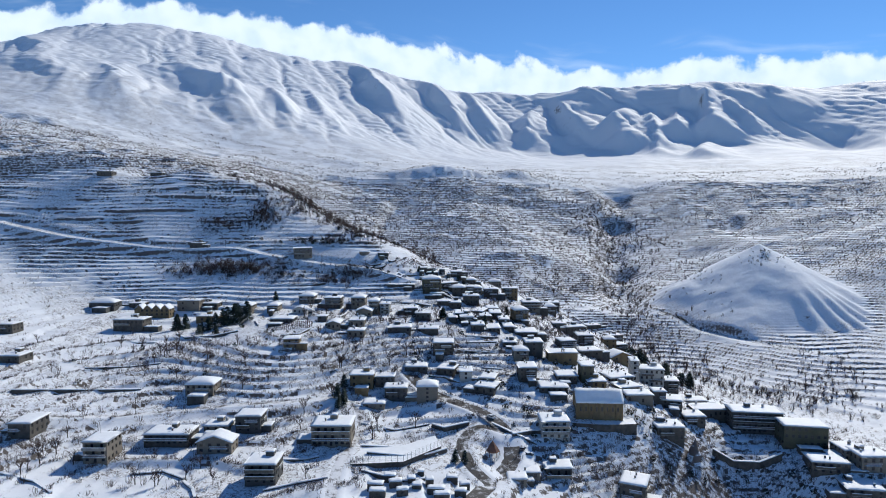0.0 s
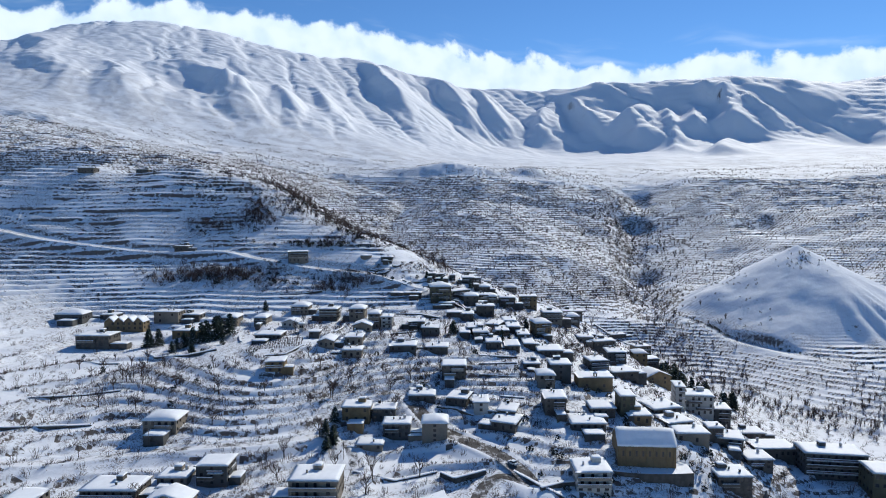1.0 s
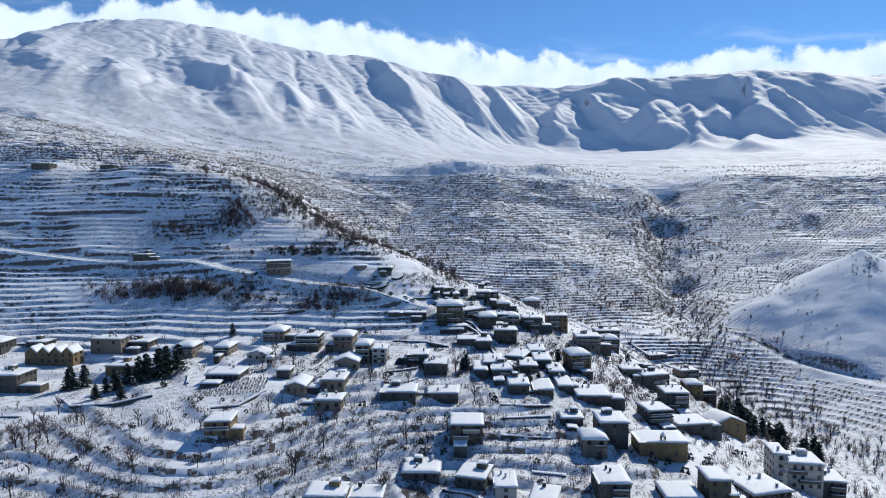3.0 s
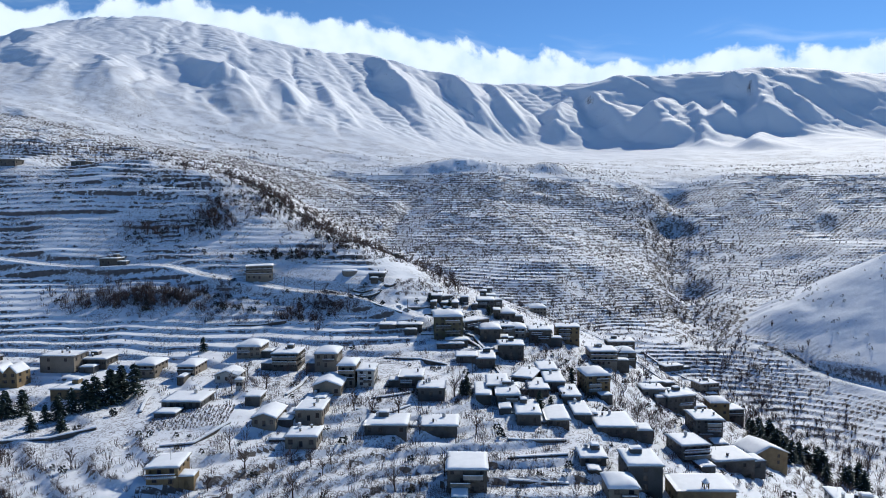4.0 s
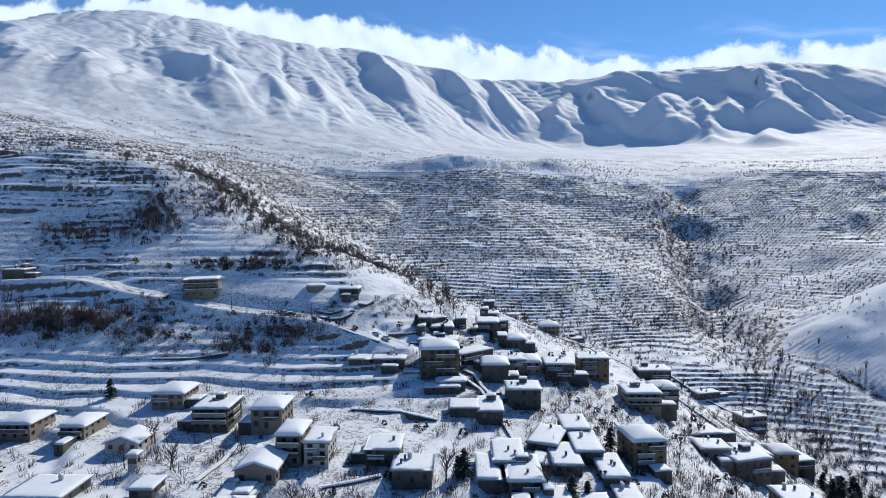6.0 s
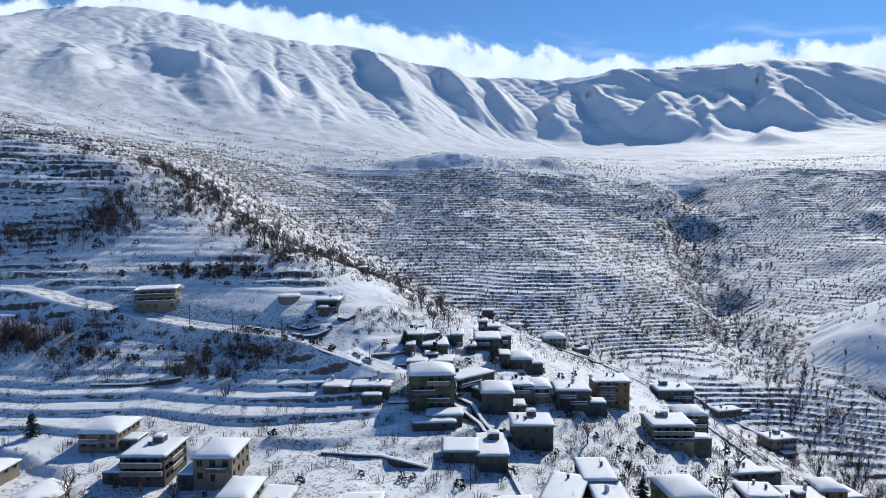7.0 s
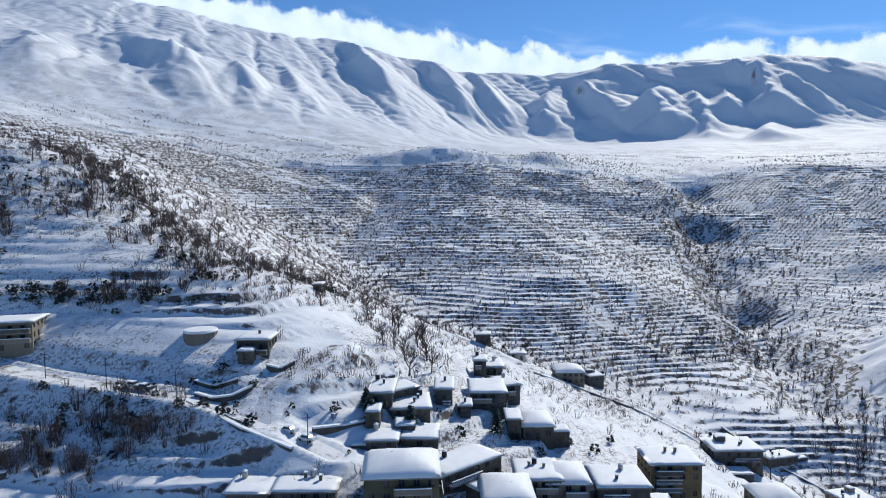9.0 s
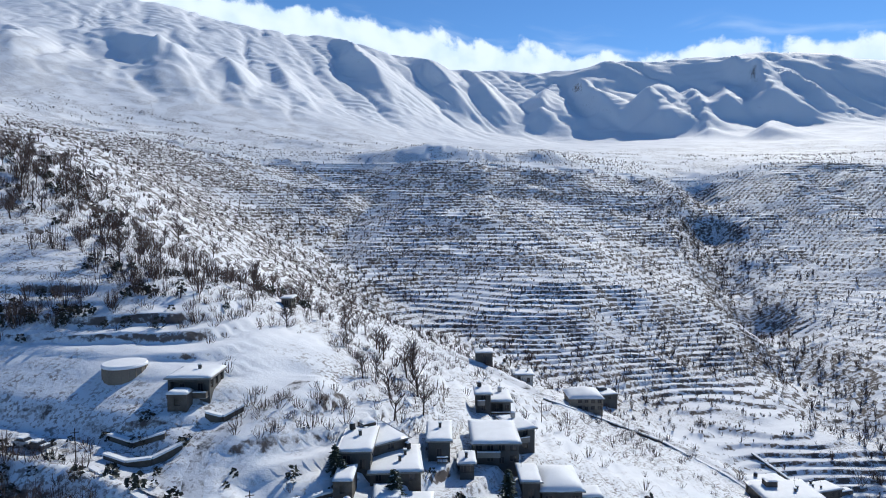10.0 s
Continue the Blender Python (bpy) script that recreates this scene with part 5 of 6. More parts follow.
def car(x, y, yaw, colour, words):
    z = float(smooth_height(np.array([float(x)]), np.array([float(y)]))[0]) + 0.08
    ob = tagged(new("car"), f"{words} parked car under a crust of snow", "car", "parked cars")
    ob.matrix_basis = pose(x, y, z, 0, 0, yaw)
    s = Shape()
    rows = ((-1.5, 0.28, 0.55, 0.58), (-1.45, 0.22, 0.72, 0.62), (1.45, 0.22, 0.7, 0.62), (1.5, 0.28, 0.5, 0.58))
    for (xa, la, ha, wa), (xb, lb, hb, wb) in zip(rows, rows[1:]):
        s.quad((xa, -wa, ha), (xb, -wb, hb), (xb, wb, hb), (xa, wa, ha))
        s.quad((xa, -wa, la), (xb, -wb, lb), (xb, -wb, hb), (xa, -wa, ha))
        s.quad((xb, wb, lb), (xa, wa, la), (xa, wa, ha), (xb, wb, hb))
    s.quad((-1.5, 0.58, 0.28), (-1.5, -0.58, 0.28), (-1.5, -0.58, 0.55), (-1.5, 0.58, 0.55))
    s.quad((1.5, -0.58, 0.28), (1.5, 0.58, 0.28), (1.5, 0.58, 0.5), (1.5, -0.58, 0.5))
    part("body", s, colour, ob)
    g = Shape()
    lo, hi = ((-1.0, 0.6), (0.85, 0.6)), ((-0.65, 0.5), (0.4, 0.5))
    (a, wa), (b, wb), (c, wc), (e, we) = *lo, *hi
    g.quad((a, -wa, 0.7), (b, -wb, 0.7), (e, -we, 1.05), (c, -wc, 1.05)), g.quad((b, wb, 0.7), (a, wa, 0.7), (c, wc, 1.05), (e, we, 1.05))
    g.quad((a, wa, 0.7), (a, -wa, 0.7), (c, -wc, 1.05), (c, wc, 1.05)), g.quad((b, -wb, 0.7), (b, wb, 0.7), (e, we, 1.05), (e, -we, 1.05))
    part("glasshouse", g, GLASS, ob)
    r = Shape()
    r.box(c - 0.03, e + 0.03, -0.52, 0.52, 1.05, 1.2)
    r.box(0.9, 1.42, -0.55, 0.55, 0.72, 0.8)
    part("snow", r, SNOW, ob)
    for wx in (-0.95, 0.95):
        for wy in (-0.58, 0.58):
            t = Shape()
            t.tube((0, -0.08, 0), (0, 0.08, 0), 0.24, 0.24, 12)
            t.tube((0, 0.08, 0), (0, -0.08, 0), 0.24, 0.24, 12)
            part("wheel", t, BLACK, ob, at=pose(wx, wy, 0.24))


PAINT_W = plain("white car paint", (0.6, 0.6, 0.6), 0.3, 0.05, 2, bump=0)
PAINT_D = plain("dark car paint", (0.05, 0.055, 0.07), 0.3, 0.05, 2, bump=0)
car(-25.5, 361.5, -22, PAINT_W, "white")
car(-22.3, 360.3, -22, PAINT_W, "pale")
car(-53, 370.5, -18, PAINT_D, "dark")
car(-55.5, 371.4, -18, PAINT_W, "white")
car(24.5, 188, 60, PAINT_D, "dark")
car(26, 186, 20, PAINT_D, "dark")
car(16, 204, 130, PAINT_W, "white")
car(9, 339, 70, PAINT_W, "white")

# ---- trees ----
TWIG = plain("bare twigs", (0.085, 0.062, 0.055), 0.9, 0.3, 1.0, bump=0)
NEEDLE = plain("dark pine needles", (0.022, 0.038, 0.028), 0.8, 0.4, 2.0, bump=0)


def limbs(shape, rng, base, way, length, radius, level, sides=3, kids=(5, 4, 3), spread=0.75):
    tip = base + way * length
    shape.tube(base, tip, radius, radius * 0.55, sides, cap=False)
    if level == 0:
        return
    for i in range(kids[len(kids) - level]):
        t = 0.35 + 0.65 * (i + rng.random()) / kids[len(kids) - level]
        axis = Vector((rng.uniform(-1, 1), rng.uniform(-1, 1), rng.uniform(-0.1, 0.6))).normalized()
        w = (way * (1 - spread * 0.6) + axis * spread + Vector((0, 0, 0.25))).normalized()
        limbs(shape, rng, base + way * length * t, w, length * rng.uniform(0.45, 0.68), radius * 0.5, level - 1, sides, kids, spread)


def bare_tree(seed):
    rng = random.Random(seed)
    trunk = Shape()
    trunk.tube((0, 0, -0.4), (0.05, 0.03, 1.2), 0.13, 0.1, 6, cap=False)
    trunk.tube((0.05, 0.03, 1.2), (0.02, 0.1, 2.3), 0.1, 0.06, 6, cap=False)
    ob = new("bare_tree", trunk.mesh("trunk", [BARK]))
    crown = Shape()
    for i in range(6):
        k = i * 2.4 + rng.random()
        limbs(crown, rng, Vector((0.03, 0.05, 0.9 + 0.26 * i)), Vector((math.cos(k) * 0.6, math.sin(k) * 0.6, 0.8)).normalized(), rng.uniform(1.1, 1.7), 0.075, 2, 3, (5, 4))
    part("crown", crown, TWIG, ob)
    return tagged(ob, "leafless dark fruit tree with fine twigs on a snowy slope", "tree", "bare trees")


def conifer(seed):
    rng = random.Random(seed)
    trunk = Shape()
    trunk.tube((0, 0, -0.4), (0, 0, 4.6), 0.14, 0.03, 6, cap=False)
    ob = new("conifer", trunk.mesh("trunk", [BARK]))
    crown = Shape()
    for i in range(150):
        t = (i + rng.random()) / 150
        z = 0.5 + 4.3 * t
        reach = (1.0 - t) ** 0.8 * rng.uniform(1.0, 1.7) + 0.12
        k = rng.uniform(0, 2 * math.pi)
        c, s = math.cos(k), math.sin(k)
        for j in range(3):
            a = 0.3 + 0.35 * j
            x, y, zz = c * reach * a, s * reach * a, z - 0.22 * reach * a + rng.uniform(-0.05, 0.05)
            wdt = 0.26 * (1.2 - 0.4 * j) * (0.5 + reach * 0.4)
            tip = (x + c * 0.4, y + s * 0.4, zz - 0.12)
            crown.quad((x - s * wdt, y + c * wdt, zz - 0.05), (x - c * 0.2, y - s * 0.2, zz + 0.1), (x + s * wdt, y - c * wdt, zz - 0.05), tip)
            crown.quad((x - s * wdt, y + c * wdt, zz - 0.05), tip, (x + s * wdt, y - c * wdt, zz - 0.05), (x, y, zz - 0.25))
            if rng.random() < 0.12:
                crown.quad((x - s * wdt * 0.6, y + c * wdt * 0.6, zz + 0.03), (x - c * 0.15, y - s * 0.15, zz + 0.14), (x + s * wdt * 0.6, y - c * wdt * 0.6, zz + 0.03), (x + c * 0.2, y + s * 0.2, zz), 1)
    part("crown", crown, [NEEDLE, SNOW], ob)
    return tagged(ob, "dark green conifer dusted with snow in a village garden", "conifer", "conifers")


def scattered(patches, seed):
    """Plan points with ground heights, spread over soft-edged patches (x, y, half widths, count)."""
    rng = np.random.RandomState(seed)
    out = []
    for x, y, rx, ry, n in patches:
        p = rng.randn(n, 2) * np.array([rx, ry]) * 0.95 + np.array([x, y])
        out.append(p)
    p = np.concatenate(out)
    p = p[in_field(p[:, 0], p[:, 1]) < 0.5]
    return p, height(p[:, 0], p[:, 1]), rng


THICKET = [(-120, 421, 6, 7, 110), (-144, 411, 8, 4, 60), (-99, 434, 5, 5, 50), (-107, 455, 10, 8, 70), (-126, 367, 18, 4, 130), (-76, 396, 9, 2, 16), (-69, 373, 8, 2, 30), (-54, 366, 6, 4, 40), (-90, 358, 7, 3, 30),
           (-21, 350, 4, 2, 14), (70, 190, 18, 6, 110), (100, 196, 18, 7, 90), (46, 181, 12, 5, 60), (85, 205, 16, 6, 60), (130, 210, 20, 12, 60), (-75, 383, 18, 3, 20), (-56, 411, 7, 7, 40), (-62, 400, 9, 3, 16), (-74, 438, 9, 10, 34),
           (-45, 430, 10, 13, 36), (-98, 397, 20, 2, 12), (-92, 456, 8, 8, 40), (-38, 408, 6, 7, 30)]
CREST = [(-67, 426, 9, 13, 36), (-95, 453, 13, 15, 60), (-122, 480, 17, 12, 80), (-78, 466, 15, 14, 56), (-40, 434, 8, 15, 40), (-40, 475, 9, 20, 60), (-17, 418, 7, 12, 50), (-8, 400, 5, 8, 40),
         (-19, 384, 5, 5, 30), (-25, 377, 4, 3, 12), (-3, 433, 8, 18, 44), (13, 475, 9, 16, 36), (49, 436, 14, 10, 60), (21, 416, 5, 10, 16), (-160, 470, 25, 8, 60), (60, 330, 14, 25, 120), (40, 335, 10, 15, 50), (60, 290, 12, 12, 70), (30, 362, 10, 10, 36), (88, 380, 10, 20, 70)]
YARDS = [(-34, 250, 14, 9, 26), (-10, 253, 5, 4, 6), (-87, 266, 5, 6, 10), (-115, 254, 14, 10, 26), (-96, 248, 12, 12, 30), (-60, 297, 12, 6, 30), (-24, 283, 7, 5, 16), (-3, 293, 5, 4, 10),
         (68, 364, 9, 22, 46), (78, 410, 12, 14, 16), (54, 305, 8, 10, 30), (29, 347, 5, 10, 18), (-84, 168, 24, 9, 50), (-51, 198, 9, 4, 24), (-16, 200, 9, 5, 14), (-114, 171, 9, 8, 24),
         (-19, 250, 18, 8, 20), (-116, 236, 28, 12, 60), (-70, 225, 20, 10, 40), (-30, 236, 18, 9, 30), (10, 262, 14, 10, 20), (20, 300, 14, 10, 20), (45, 300, 10, 12, 20)]
GORGE_WOOD = [(166, 390, 9, 22, 110), (180, 358, 14, 14, 90), (215, 345, 22, 12, 120), (232, 380, 14, 16, 50), (190, 745, 14, 30, 60), (188, 665, 13, 32, 60), (176, 600, 12, 25, 50), (165, 545, 12, 20, 50), (205, 830, 16, 20, 40),
              (215, 777, 28, 60, 150), (192, 715, 26, 36, 60), (200, 800, 26, 44, 60), (158, 478, 14, 24, 130), (142, 430, 14, 34, 150), (120, 345, 12, 40, 120), (204, 722, 35, 38, 130), (-45, 630, 20, 24, 110), (20, 565, 30, 14, 90), (125, 575, 28, 14, 80), (60, 535, 20, 12, 60), (-110, 740, 22, 25, 90)]
PINES = [(-110, 276, 4, 4, 3), (-105, 286, 3, 3, 2), (-97, 290, 3, 4, 4), (-96, 300, 3, 3, 3), (-122, 285, 3, 3, 3), (115, 352, 10, 12, 18), (127, 345, 6, 8, 8), (-91, 334, 1, 2, 1), (21, 292, 2, 2, 3), (-1, 297, 1, 1, 2),
         (33, 316, 1, 1, 1), (-35, 211, 1, 5, 6), (-13, 370, 1, 1, 2), (-7, 369, 1, 1, 1), (-42, 377, 0.4, 1, 1), (9, 373, 0.4, 1, 1), (5, 178, 1, 1, 2), (62, 169, 0.5, 1, 1)]

models = [bare_tree(k) for k in (11, 12, 13, 14)]
spots, zs, rng = scattered(YARDS + CREST[:8] + THICKET[:4], 3)
order = rng.permutation(len(spots))[:300]
for n, i in enumerate(order):
    k = rng.uniform(0.7, 1.5)
    m = pose(spots[i, 0], spots[i, 1], zs[i], rng.uniform(-5, 5), rng.uniform(-5, 5), rng.uniform(0, 360))
    if n < 4:
        models[n].matrix_basis = m
    else:
        models[n % 4].scale = (k, k, k * rng.uniform(0.9, 1.2))
        copy_thing(models[n % 4], m)
for k in models:
    k.scale = (1, 1, 1)
pines = [conifer(k) for k in (21, 22, 23)]
spots, zs, rng = scattered(PINES, 5)
for n in range(len(spots)):
    tall = 1.75 if (spots[n, 0] < -85 and spots[n, 1] < 310) or spots[n, 0] > 90 else 1.0
    k = rng.uniform(0.75, 1.2) * tall
    m = pose(spots[n, 0], spots[n, 1], zs[n], 0, 0, rng.uniform(0, 360))
    if n < 3:
        pines[n].matrix_basis = m
    else:
        pines[n % 3].scale = (k, k, k)
        copy_thing(pines[n % 3], m)
for k in pines:
    k.scale = (1, 1, 1)


def wood(name, label, template, spots, zs, rng, mat, low, high):
    """Many small bare plants as one thing nobody could count."""
    v = np.array(template.v)
    f = np.array(template.f)
    n = len(spots)
    a = rng.uniform(0, 2 * np.pi, n)
    k = rng.uniform(low, high, n)[:, None]
    c, s = np.cos(a)[:, None], np.sin(a)[:, None]
    x = (v[None, :, 0] * c - v[None, :, 1] * s) * k + spots[:, :1]
    y = (v[None, :, 0] * s + v[None, :, 1] * c) * k + spots[:, 1:]
    z = v[None, :, 2] * k * rng.uniform(0.8, 1.3, n)[:, None] + zs[:, None]
    verts = np.stack([x, y, z], -1).reshape(-1, 3)
    faces = (f[None] + (np.arange(n) * len(v))[:, None, None]).reshape(-1, f.shape[1])
    me = bpy.data.meshes.new(name)
    me.vertices.add(len(verts))
    me.vertices.foreach_set("co", verts.ravel())
    me.loops.add(faces.size)
    me.loops.foreach_set("vertex_index", faces.ravel().astype(np.int32))
    me.polygons.add(len(faces))
    me.polygons.foreach_set("loop_start", np.arange(0, faces.size, f.shape[1], dtype=np.int32))
    me.update(calc_edges=True)
    me.materials.append(mat)
    return tagged(new(name, me), label, "shrubs", kind="stuff")


def shrub(seed, stems, thick, tall, spread, forks):
    """A far-off bare tree of a few stout forked stems."""
    rng, s = random.Random(seed), Shape()

    def stem(a, b, ra, rb):
        k = rng.uniform(0, 3.14)
        off = Vector((math.cos(k), math.sin(k), 0))
        s.quad(tuple(a - off * ra), tuple(a + off * ra), tuple(b + off * rb), tuple(b - off * rb))

    for i in range(stems):
        k = rng.uniform(0, 6.28)
        r = rng.random() * spread
        top = Vector((math.cos(k) * r, math.sin(k) * r, tall * rng.uniform(0.6, 1)))
        foot = Vector((math.cos(k) * r * 0.25, math.sin(k) * r * 0.25, -0.2))
        stem(foot, top, thick, thick * 0.5)
        for _ in range(forks):
            b = foot.lerp(top, rng.uniform(0.35, 0.8))
            stem(b, b + Vector((rng.uniform(-1, 1), rng.uniform(-1, 1), rng.uniform(0.3, 1))) * tall * 0.38, thick * 0.6, thick * 0.3)
    return s


def twiggy(seed, stems, thick, tall, spread, forks):
    """A bush of thin bent twigs, each forked near its tip."""
    rng, s = random.Random(seed), Shape()

    def twig(a, b, ra, rb):
        k = rng.uniform(0, 3.14)
        off = Vector((math.cos(k), math.sin(k), 0))
        s.quad(tuple(a - off * ra), tuple(a + off * ra), tuple(b + off * rb), tuple(b - off * rb))

    for i in range(stems):
        k = rng.uniform(0, 6.28)
        r = spread * math.sqrt(rng.random())
        foot = Vector((math.cos(k) * r * 0.35, math.sin(k) * r * 0.35, -0.15))
        top = Vector((math.cos(k) * r, math.sin(k) * r, tall * (1.0 - 0.35 * (r / spread) ** 2) * rng.uniform(0.7, 1)))
        bend = foot.lerp(top, 0.5) + Vector((math.cos(k), math.sin(k), 0)) * spread * 0.12
        twig(foot, bend, thick, thick * 0.8)
        twig(bend, top, thick * 0.8, thick * 0.35)
        for _ in range(forks):
            b = bend.lerp(top, rng.uniform(0.0, 0.7))
            twig(b, b + Vector((rng.uniform(-1, 1), rng.uniform(-1, 1), rng.uniform(0.2, 1))) * tall * 0.3, thick * 0.6, thick * 0.3)
    return s


def leafy(seed, leaves, wide, tall):
    """A dense dark evergreen bush: many small leaf clumps with gaps."""
    rng, s = random.Random(seed), Shape()
    for i in range(leaves):
        k, h = rng.uniform(0, 6.28), rng.random()
        r = wide * math.sqrt(1 - (h - 0.25) ** 2 / 0.7) * rng.uniform(0.55, 1.05)
        c = Vector((math.cos(k) * r, math.sin(k) * r, h * tall * rng.uniform(0.85, 1.1)))
        u = Vector((rng.uniform(-1, 1), rng.uniform(-1, 1), rng.uniform(-0.6, 0.6))).normalized() * wide * rng.uniform(0.22, 0.4)
        v = u.orthogonal().normalized() * wide * rng.uniform(0.15, 0.3)
        s.quad(tuple(c - u), tuple(c - v), tuple(c + u), tuple(c + v))
    return s


BUSH = plain("dark evergreen leaves", (0.03, 0.036, 0.03), 0.85, 0.5, 1.2, bump=0)
spots, zs, rng = scattered([(*p[:4], int(p[4] * 1.7)) for p in CREST + THICKET + YARDS] + [(-60, 185, 60, 22, 260), (10, 235, 35, 22, 240), (70, 225, 30, 16, 200), (-100, 225, 45, 22, 260), (60, 190, 30, 8, 120), (170, 290, 40, 32, 300), (130, 240, 20, 20, 140), (0, 290, 40, 28, 420), (-30, 268, 40, 22, 320), (30, 325, 28, 25, 300), (60, 300, 22, 30, 240), (-100, 300, 40, 20, 160), (-40, 335, 40, 10, 130)], 8)
wood("scrub", "dense leafless purple-brown scrub on snowy banks", twiggy(31, 12, 0.042, 1.5, 1.3, 1), spots, zs, rng, TWIG, 0.5, 1.35)
spots, zs, rng = scattered(GORGE_WOOD, 9)
wood("gorge_wood", "bare dark trees filling the snowy gorge", shrub(32, 12, 0.085, 3.2, 1.9, 2), spots, zs, rng, TWIG, 0.5, 1.2)
spots, zs, rng = scattered([(-120, 421, 8, 8, 40), (-144, 411, 9, 4, 24), (-78, 396, 16, 1.6, 60), (-115, 366, 24, 4, 50), (-70, 376, 16, 2, 26), (-50, 366, 9, 4, 24), (-75, 362, 22, 5, 22), (-95, 450, 12, 12, 46), (-60, 408, 8, 5, 30), (-130, 480, 20, 8, 40), (-40, 440, 9, 16, 30),
                            (-160, 440, 30, 5, 40), (60, 205, 24, 10, 60), (105, 200, 20, 8, 50), (20, 260, 30, 30, 50), (-60, 250, 50, 30, 50), (30, 330, 25, 30, 60), (-10, 372, 12, 6, 16), (-20, 300, 30, 20, 30), (70, 280, 20, 30, 40)], 15)
wood("evergreen_bushes", "dark evergreen bushes half buried in snowy banks", leafy(36, 46, 0.75, 1.1), spots, zs, rng, BUSH, 0.5, 1.5)

spots, zs, rng = scattered([(-56, 411, 6, 7, 26), (-64, 399, 8, 2, 8), (-74, 440, 8, 10, 24), (-67, 428, 8, 9, 22), (-95, 450, 14, 12, 44), (-52, 440, 9, 12, 24), (-125, 470, 20, 10, 36), (-125, 367, 17, 4, 170), (-56, 360, 9, 4, 60), (-120, 421, 6, 6, 30), (-76, 396, 12, 2, 8), (140, 425, 10, 30, 50)], 14)
wood("crest_trees", "leafless dark trees standing close on the snowy spur", twiggy(35, 20, 0.05, 3.4, 1.5, 3), spots, zs, rng, TWIG, 0.6, 1.3)

# orchard rows that follow the edges of the far terraces
rng = np.random.RandomState(12)
p = np.c_[rng.uniform(-300, 620, 170000), rng.uniform(500, 1000, 170000)]
off_cone = lambda p: cone_height(p[:, 0], p[:, 1]) < smooth_height(p[:, 0], p[:, 1]) - 4
p = p[(np.abs(p[:, 0]) < 0.72 * p[:, 1] + 20) & (fbm(p[:, 0] / 60 + 9, p[:, 1] / 34, 3) + 0.3 * rng.rand(len(p)) + 0.12 * (p[:, 1] < 720) * (p[:, 0] < 190) - 0.10 * (p[:, 0] > 215) > 0.60) & off_cone(p)]
f = height(p[:, 0], p[:, 1], phase=True)
p = p[(f < 0.1) | (f > 0.96) | (rng.rand(len(p)) < 0.04)]
p = p[rng.permutation(len(p))[:15000]]
wood("orchard", "rows of small bare orchard trees on snowy terraces", shrub(33, 5, 0.1, 1.3, 1.2, 1), p, height(p[:, 0], p[:, 1]), rng, TWIG, 0.5, 1.25)
# hedges that lie across the high plain
p = np.c_[rng.uniform(-500, 800, 60000), rng.uniform(930, 1130, 60000)]
p = p[(fbm(p[:, 0] / 160, p[:, 1] / 6, 3) > 0.60) & (fbm(p[:, 0] / 40 + 3, p[:, 1] / 30, 2) > 0.45)][:2600]
wood("hedges", "dark bare hedge lines across a white upland plain", shrub(37, 4, 0.16, 2.0, 1.5, 1), p, height(p[:, 0], p[:, 1]), rng, TWIG, 0.6, 1.3)
p = np.c_[rng.uniform(-250, 330, 60000), rng.uniform(150, 520, 60000)]
p = np.r_[p, np.c_[rng.uniform(-170, 30, 60000), rng.uniform(150, 265, 60000)]]
bank = (p[:, 0] > -150) & (p[:, 0] < -8) & (p[:, 1] > 345) & (p[:, 1] < 400)
p = p[(np.abs(p[:, 0]) < 0.74 * p[:, 1] + 10) & (fbm(p[:, 0] / 30 + 2, p[:, 1] / 18, 3) + 0.1 * (p[:, 0] > 90) + 0.1 * (p[:, 1] < 265) > 0.50) & off_cone(p) & ~bank & (in_field(p[:, 0], p[:, 1]) < 0.3)]
f = height(p[:, 0], p[:, 1], phase=True)
slope = (p[:, 0] < 30) & (p[:, 1] < 265)
p = p[(f < 0.07) | (f > 0.95) | (rng.rand(len(p)) < np.where(slope, 0.02, 0.16))]
p = p[rng.permutation(len(p))[:11000]]
wood("vine_rows", "low bare bushes in rows on village terraces", twiggy(34, 7, 0.032, 0.8, 0.75, 1), p, height(p[:, 0], p[:, 1]), rng, TWIG, 0.5, 1.3)

# pruned vines in straight rows on the level field, shrubs along the path round the cone
u, v = np.meshgrid(np.linspace(0, 1, 15), np.linspace(0, 1, 22))
p = np.c_[-79 + 19 * v.ravel() + 3.2 * u.ravel(), 281.5 - 14.5 * u.ravel() + 1.5 * v.ravel()] + rng.randn(u.size, 2) * 0.14
wood("vineyard", "straight rows of pruned vines in a white field", twiggy(38, 8, 0.05, 0.6, 0.4, 1), p, height(p[:, 0], p[:, 1]), rng, TWIG, 0.7, 1.2)
line = np.array(ROADS["cone_path"][0])
t = rng.uniform(0, len(line) - 1, 150)
i = np.minimum(t.astype(int), len(line) - 2)
p = line[i] + (line[i + 1] - line[i]) * (t - i)[:, None] + np.array([1.6, 1.6]) + rng.randn(150, 2) * 0.35
p = np.r_[p, np.c_[rng.normal(264, 9, 50), rng.normal(512, 6, 50)], np.c_[rng.normal(215, 8, 70), rng.normal(530, 26, 70)]]
wood("path_shrubs", "dark shrubs in a line along a snowed-in path", leafy(39, 22, 0.7, 1.3), p, height(p[:, 0], p[:, 1]), rng, BUSH, 0.6, 1.4)

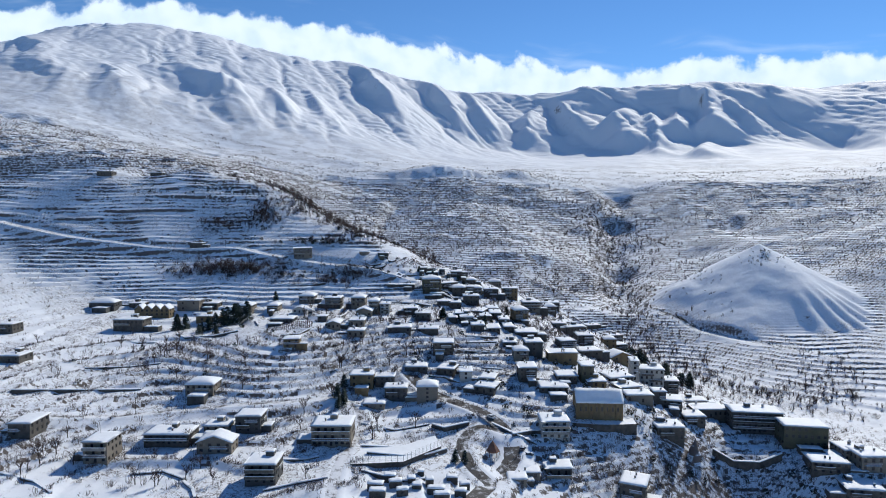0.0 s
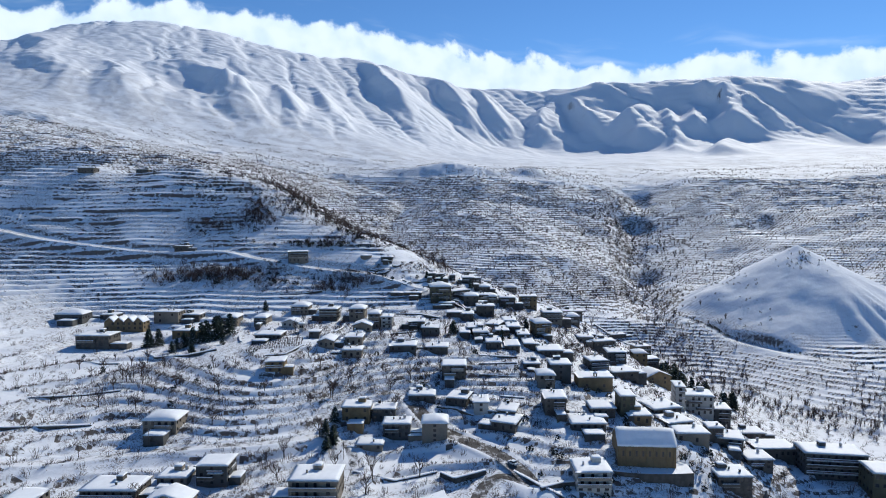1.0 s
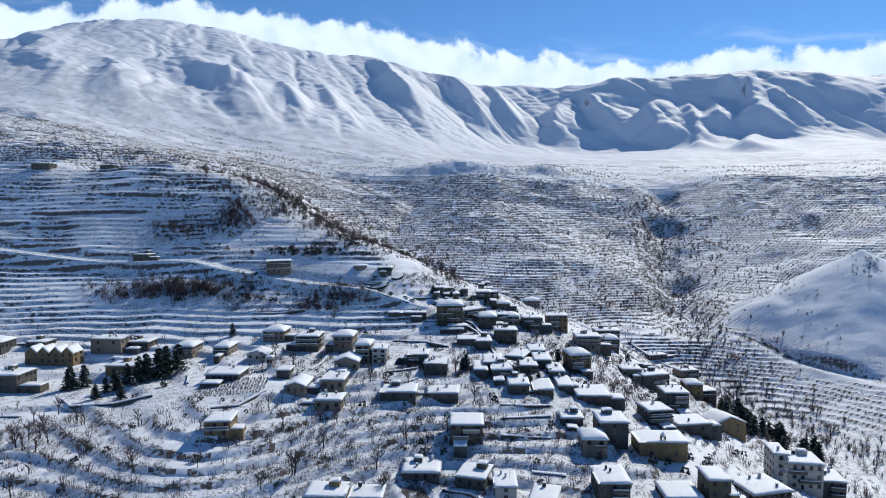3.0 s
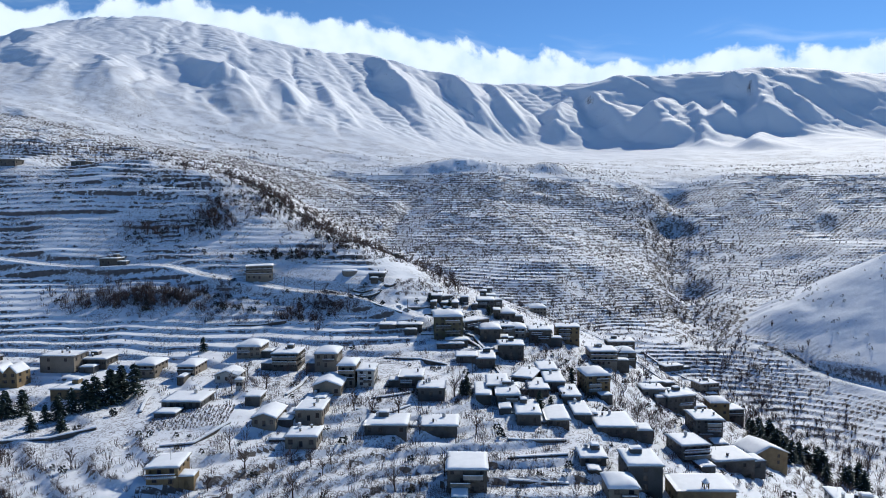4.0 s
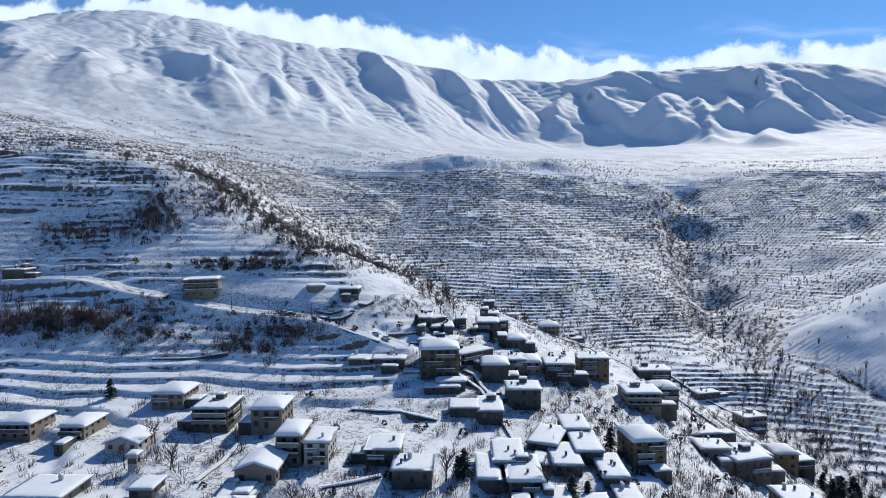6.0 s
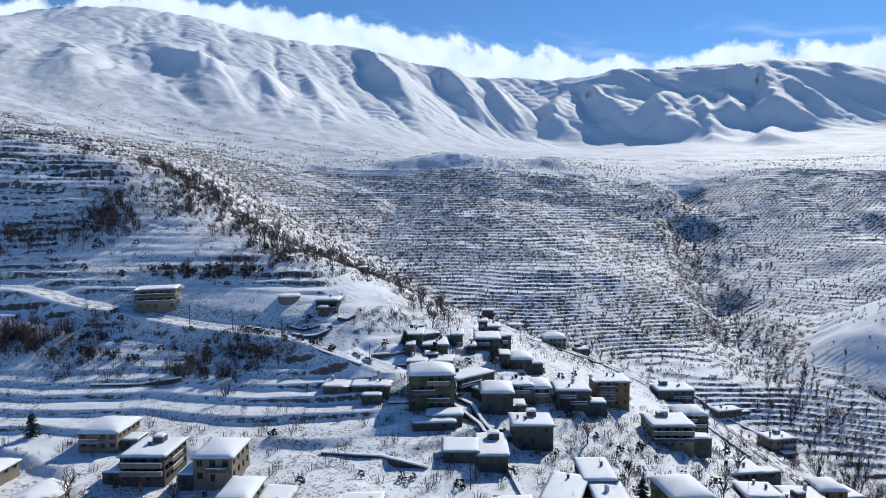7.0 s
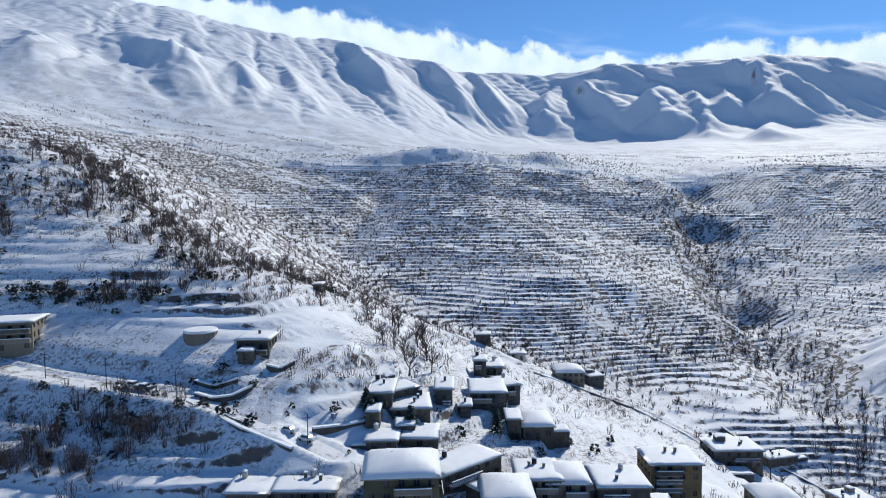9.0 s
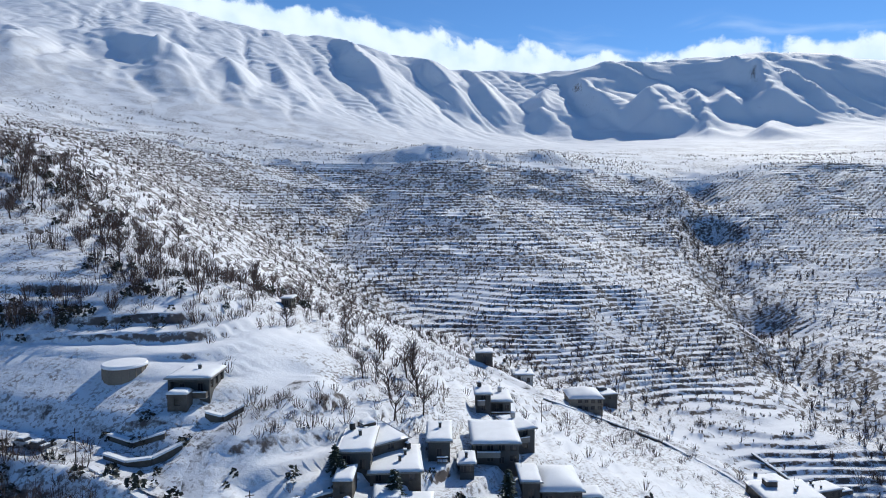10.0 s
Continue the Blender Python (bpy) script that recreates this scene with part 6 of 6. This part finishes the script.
# ---- clouds behind the ridge ----
def cloud_bank():
    """A far curved sheet of cloud whose upper rim follows the bank over the ridge."""
    rim = [(-80, 15), (-55, 15), (-35.3, 14.5), (-31.7, 15.1), (-27.8, 16.1), (-24.0, 16.5), (-19.1, 16.3), (-14.4, 16.2), (-9.4, 15.8), (-6.9, 15.2), (-1.2, 14.4), (3.4, 13.0), (7.0, 13.0), (11.0, 12.1), (13.0, 12.3), (18.3, 11.7), (22.8, 12.6), (27.1, 11.7), (31.0, 11.6), (35.3, 11.3), (55, 11.5), (80, 11)]
    ax, el = np.array([r[0] for r in rim], float), np.array([r[1] for r in rim], float)
    a = np.linspace(-78, 78, 260)
    top = np.interp(a, ax, el)
    verts, faces, uvs = [], [], []
    for k in range(25):
        f = k / 24
        for i, t in enumerate(a):
            e = (top[i] + 3.2) * (1 - f) + 3.0 * f
            r = 3500
            verts.append((r * math.sin(radians(t)), r * math.cos(radians(t)) + 100, 100 + r * math.tan(radians(e))))
            uvs.append((t / 10, (top[i] - e) / 10))
    faces = [tuple(map(int, q)) for q in grid_faces(25, 260)]
    me = bpy.data.meshes.new("cloud_bank")
    me.from_pydata(verts, [], faces)
    layer = me.uv_layers.new(name="UVMap")
    for loop in me.loops:
        layer.data[loop.index].uv = uvs[loop.vertex_index]
    m = bpy.data.materials.new("cloud")
    m.use_nodes = True
    nodes, links = m.node_tree.nodes, m.node_tree.links
    nodes.clear()
    out, tc, sep = nodes.new("ShaderNodeOutputMaterial"), nodes.new("ShaderNodeTexCoord"), nodes.new("ShaderNodeSeparateXYZ")
    links.new(tc.outputs["UV"], sep.inputs[0])
    n = nodes.new("ShaderNodeTexNoise")
    n.inputs["Scale"].default_value, n.inputs["Detail"].default_value, n.inputs["Roughness"].default_value = 4.0, 7.0, 0.5
    links.new(tc.outputs["UV"], n.inputs["Vector"])
    v = calc(nodes, links, "ADD", sep.outputs[1], calc(nodes, links, "MULTIPLY", calc(nodes, links, "SUBTRACT", n.outputs[0], 0.5), 0.42))
    body = ramp(nodes, links, v, -0.07, 0.0)
    stretch = nodes.new("ShaderNodeMapping")
    stretch.inputs["Scale"].default_value = (1.0, 6.0, 1.0)
    stretch.inputs["Rotation"].default_value = (0, 0, 0.15)
    links.new(tc.outputs["UV"], stretch.inputs[0])
    w = nodes.new("ShaderNodeTexNoise")
    w.inputs["Scale"].default_value, w.inputs["Detail"].default_value = 1.1, 6.0
    links.new(stretch.outputs[0], w.inputs["Vector"])
    wisp = calc(nodes, links, "MULTIPLY", ramp(nodes, links, w.outputs[0], 0.5, 0.8), 0.35)
    fade = ramp(nodes, links, sep.outputs[1], -0.32, -0.1)
    cover = calc(nodes, links, "MAXIMUM", body, calc(nodes, links, "MULTIPLY", wisp, fade))
    shade = ramp(nodes, links, n.outputs[0], 0.3, 0.62)
    emit, clear, both = nodes.new("ShaderNodeEmission"), nodes.new("ShaderNodeBsdfTransparent"), nodes.new("ShaderNodeMixShader")
    links.new(mix(nodes, links, shade, (0.98, 0.91, 0.80), (1.22, 1.05, 0.84)), emit.inputs["Color"])
    emit.inputs["Strength"].default_value = 1.0
    links.new(cover, both.inputs[0]), links.new(clear.outputs[0], both.inputs[1]), links.new(emit.outputs[0], both.inputs[2])
    links.new(both.outputs[0], out.inputs[0])
    me.materials.append(m)
    ob = new("backdrop", me)
    ob.visible_shadow = False
    tagged(ob, "bright white bank of cloud lying behind the mountain crest", "cloud", kind="structure")


cloud_bank()
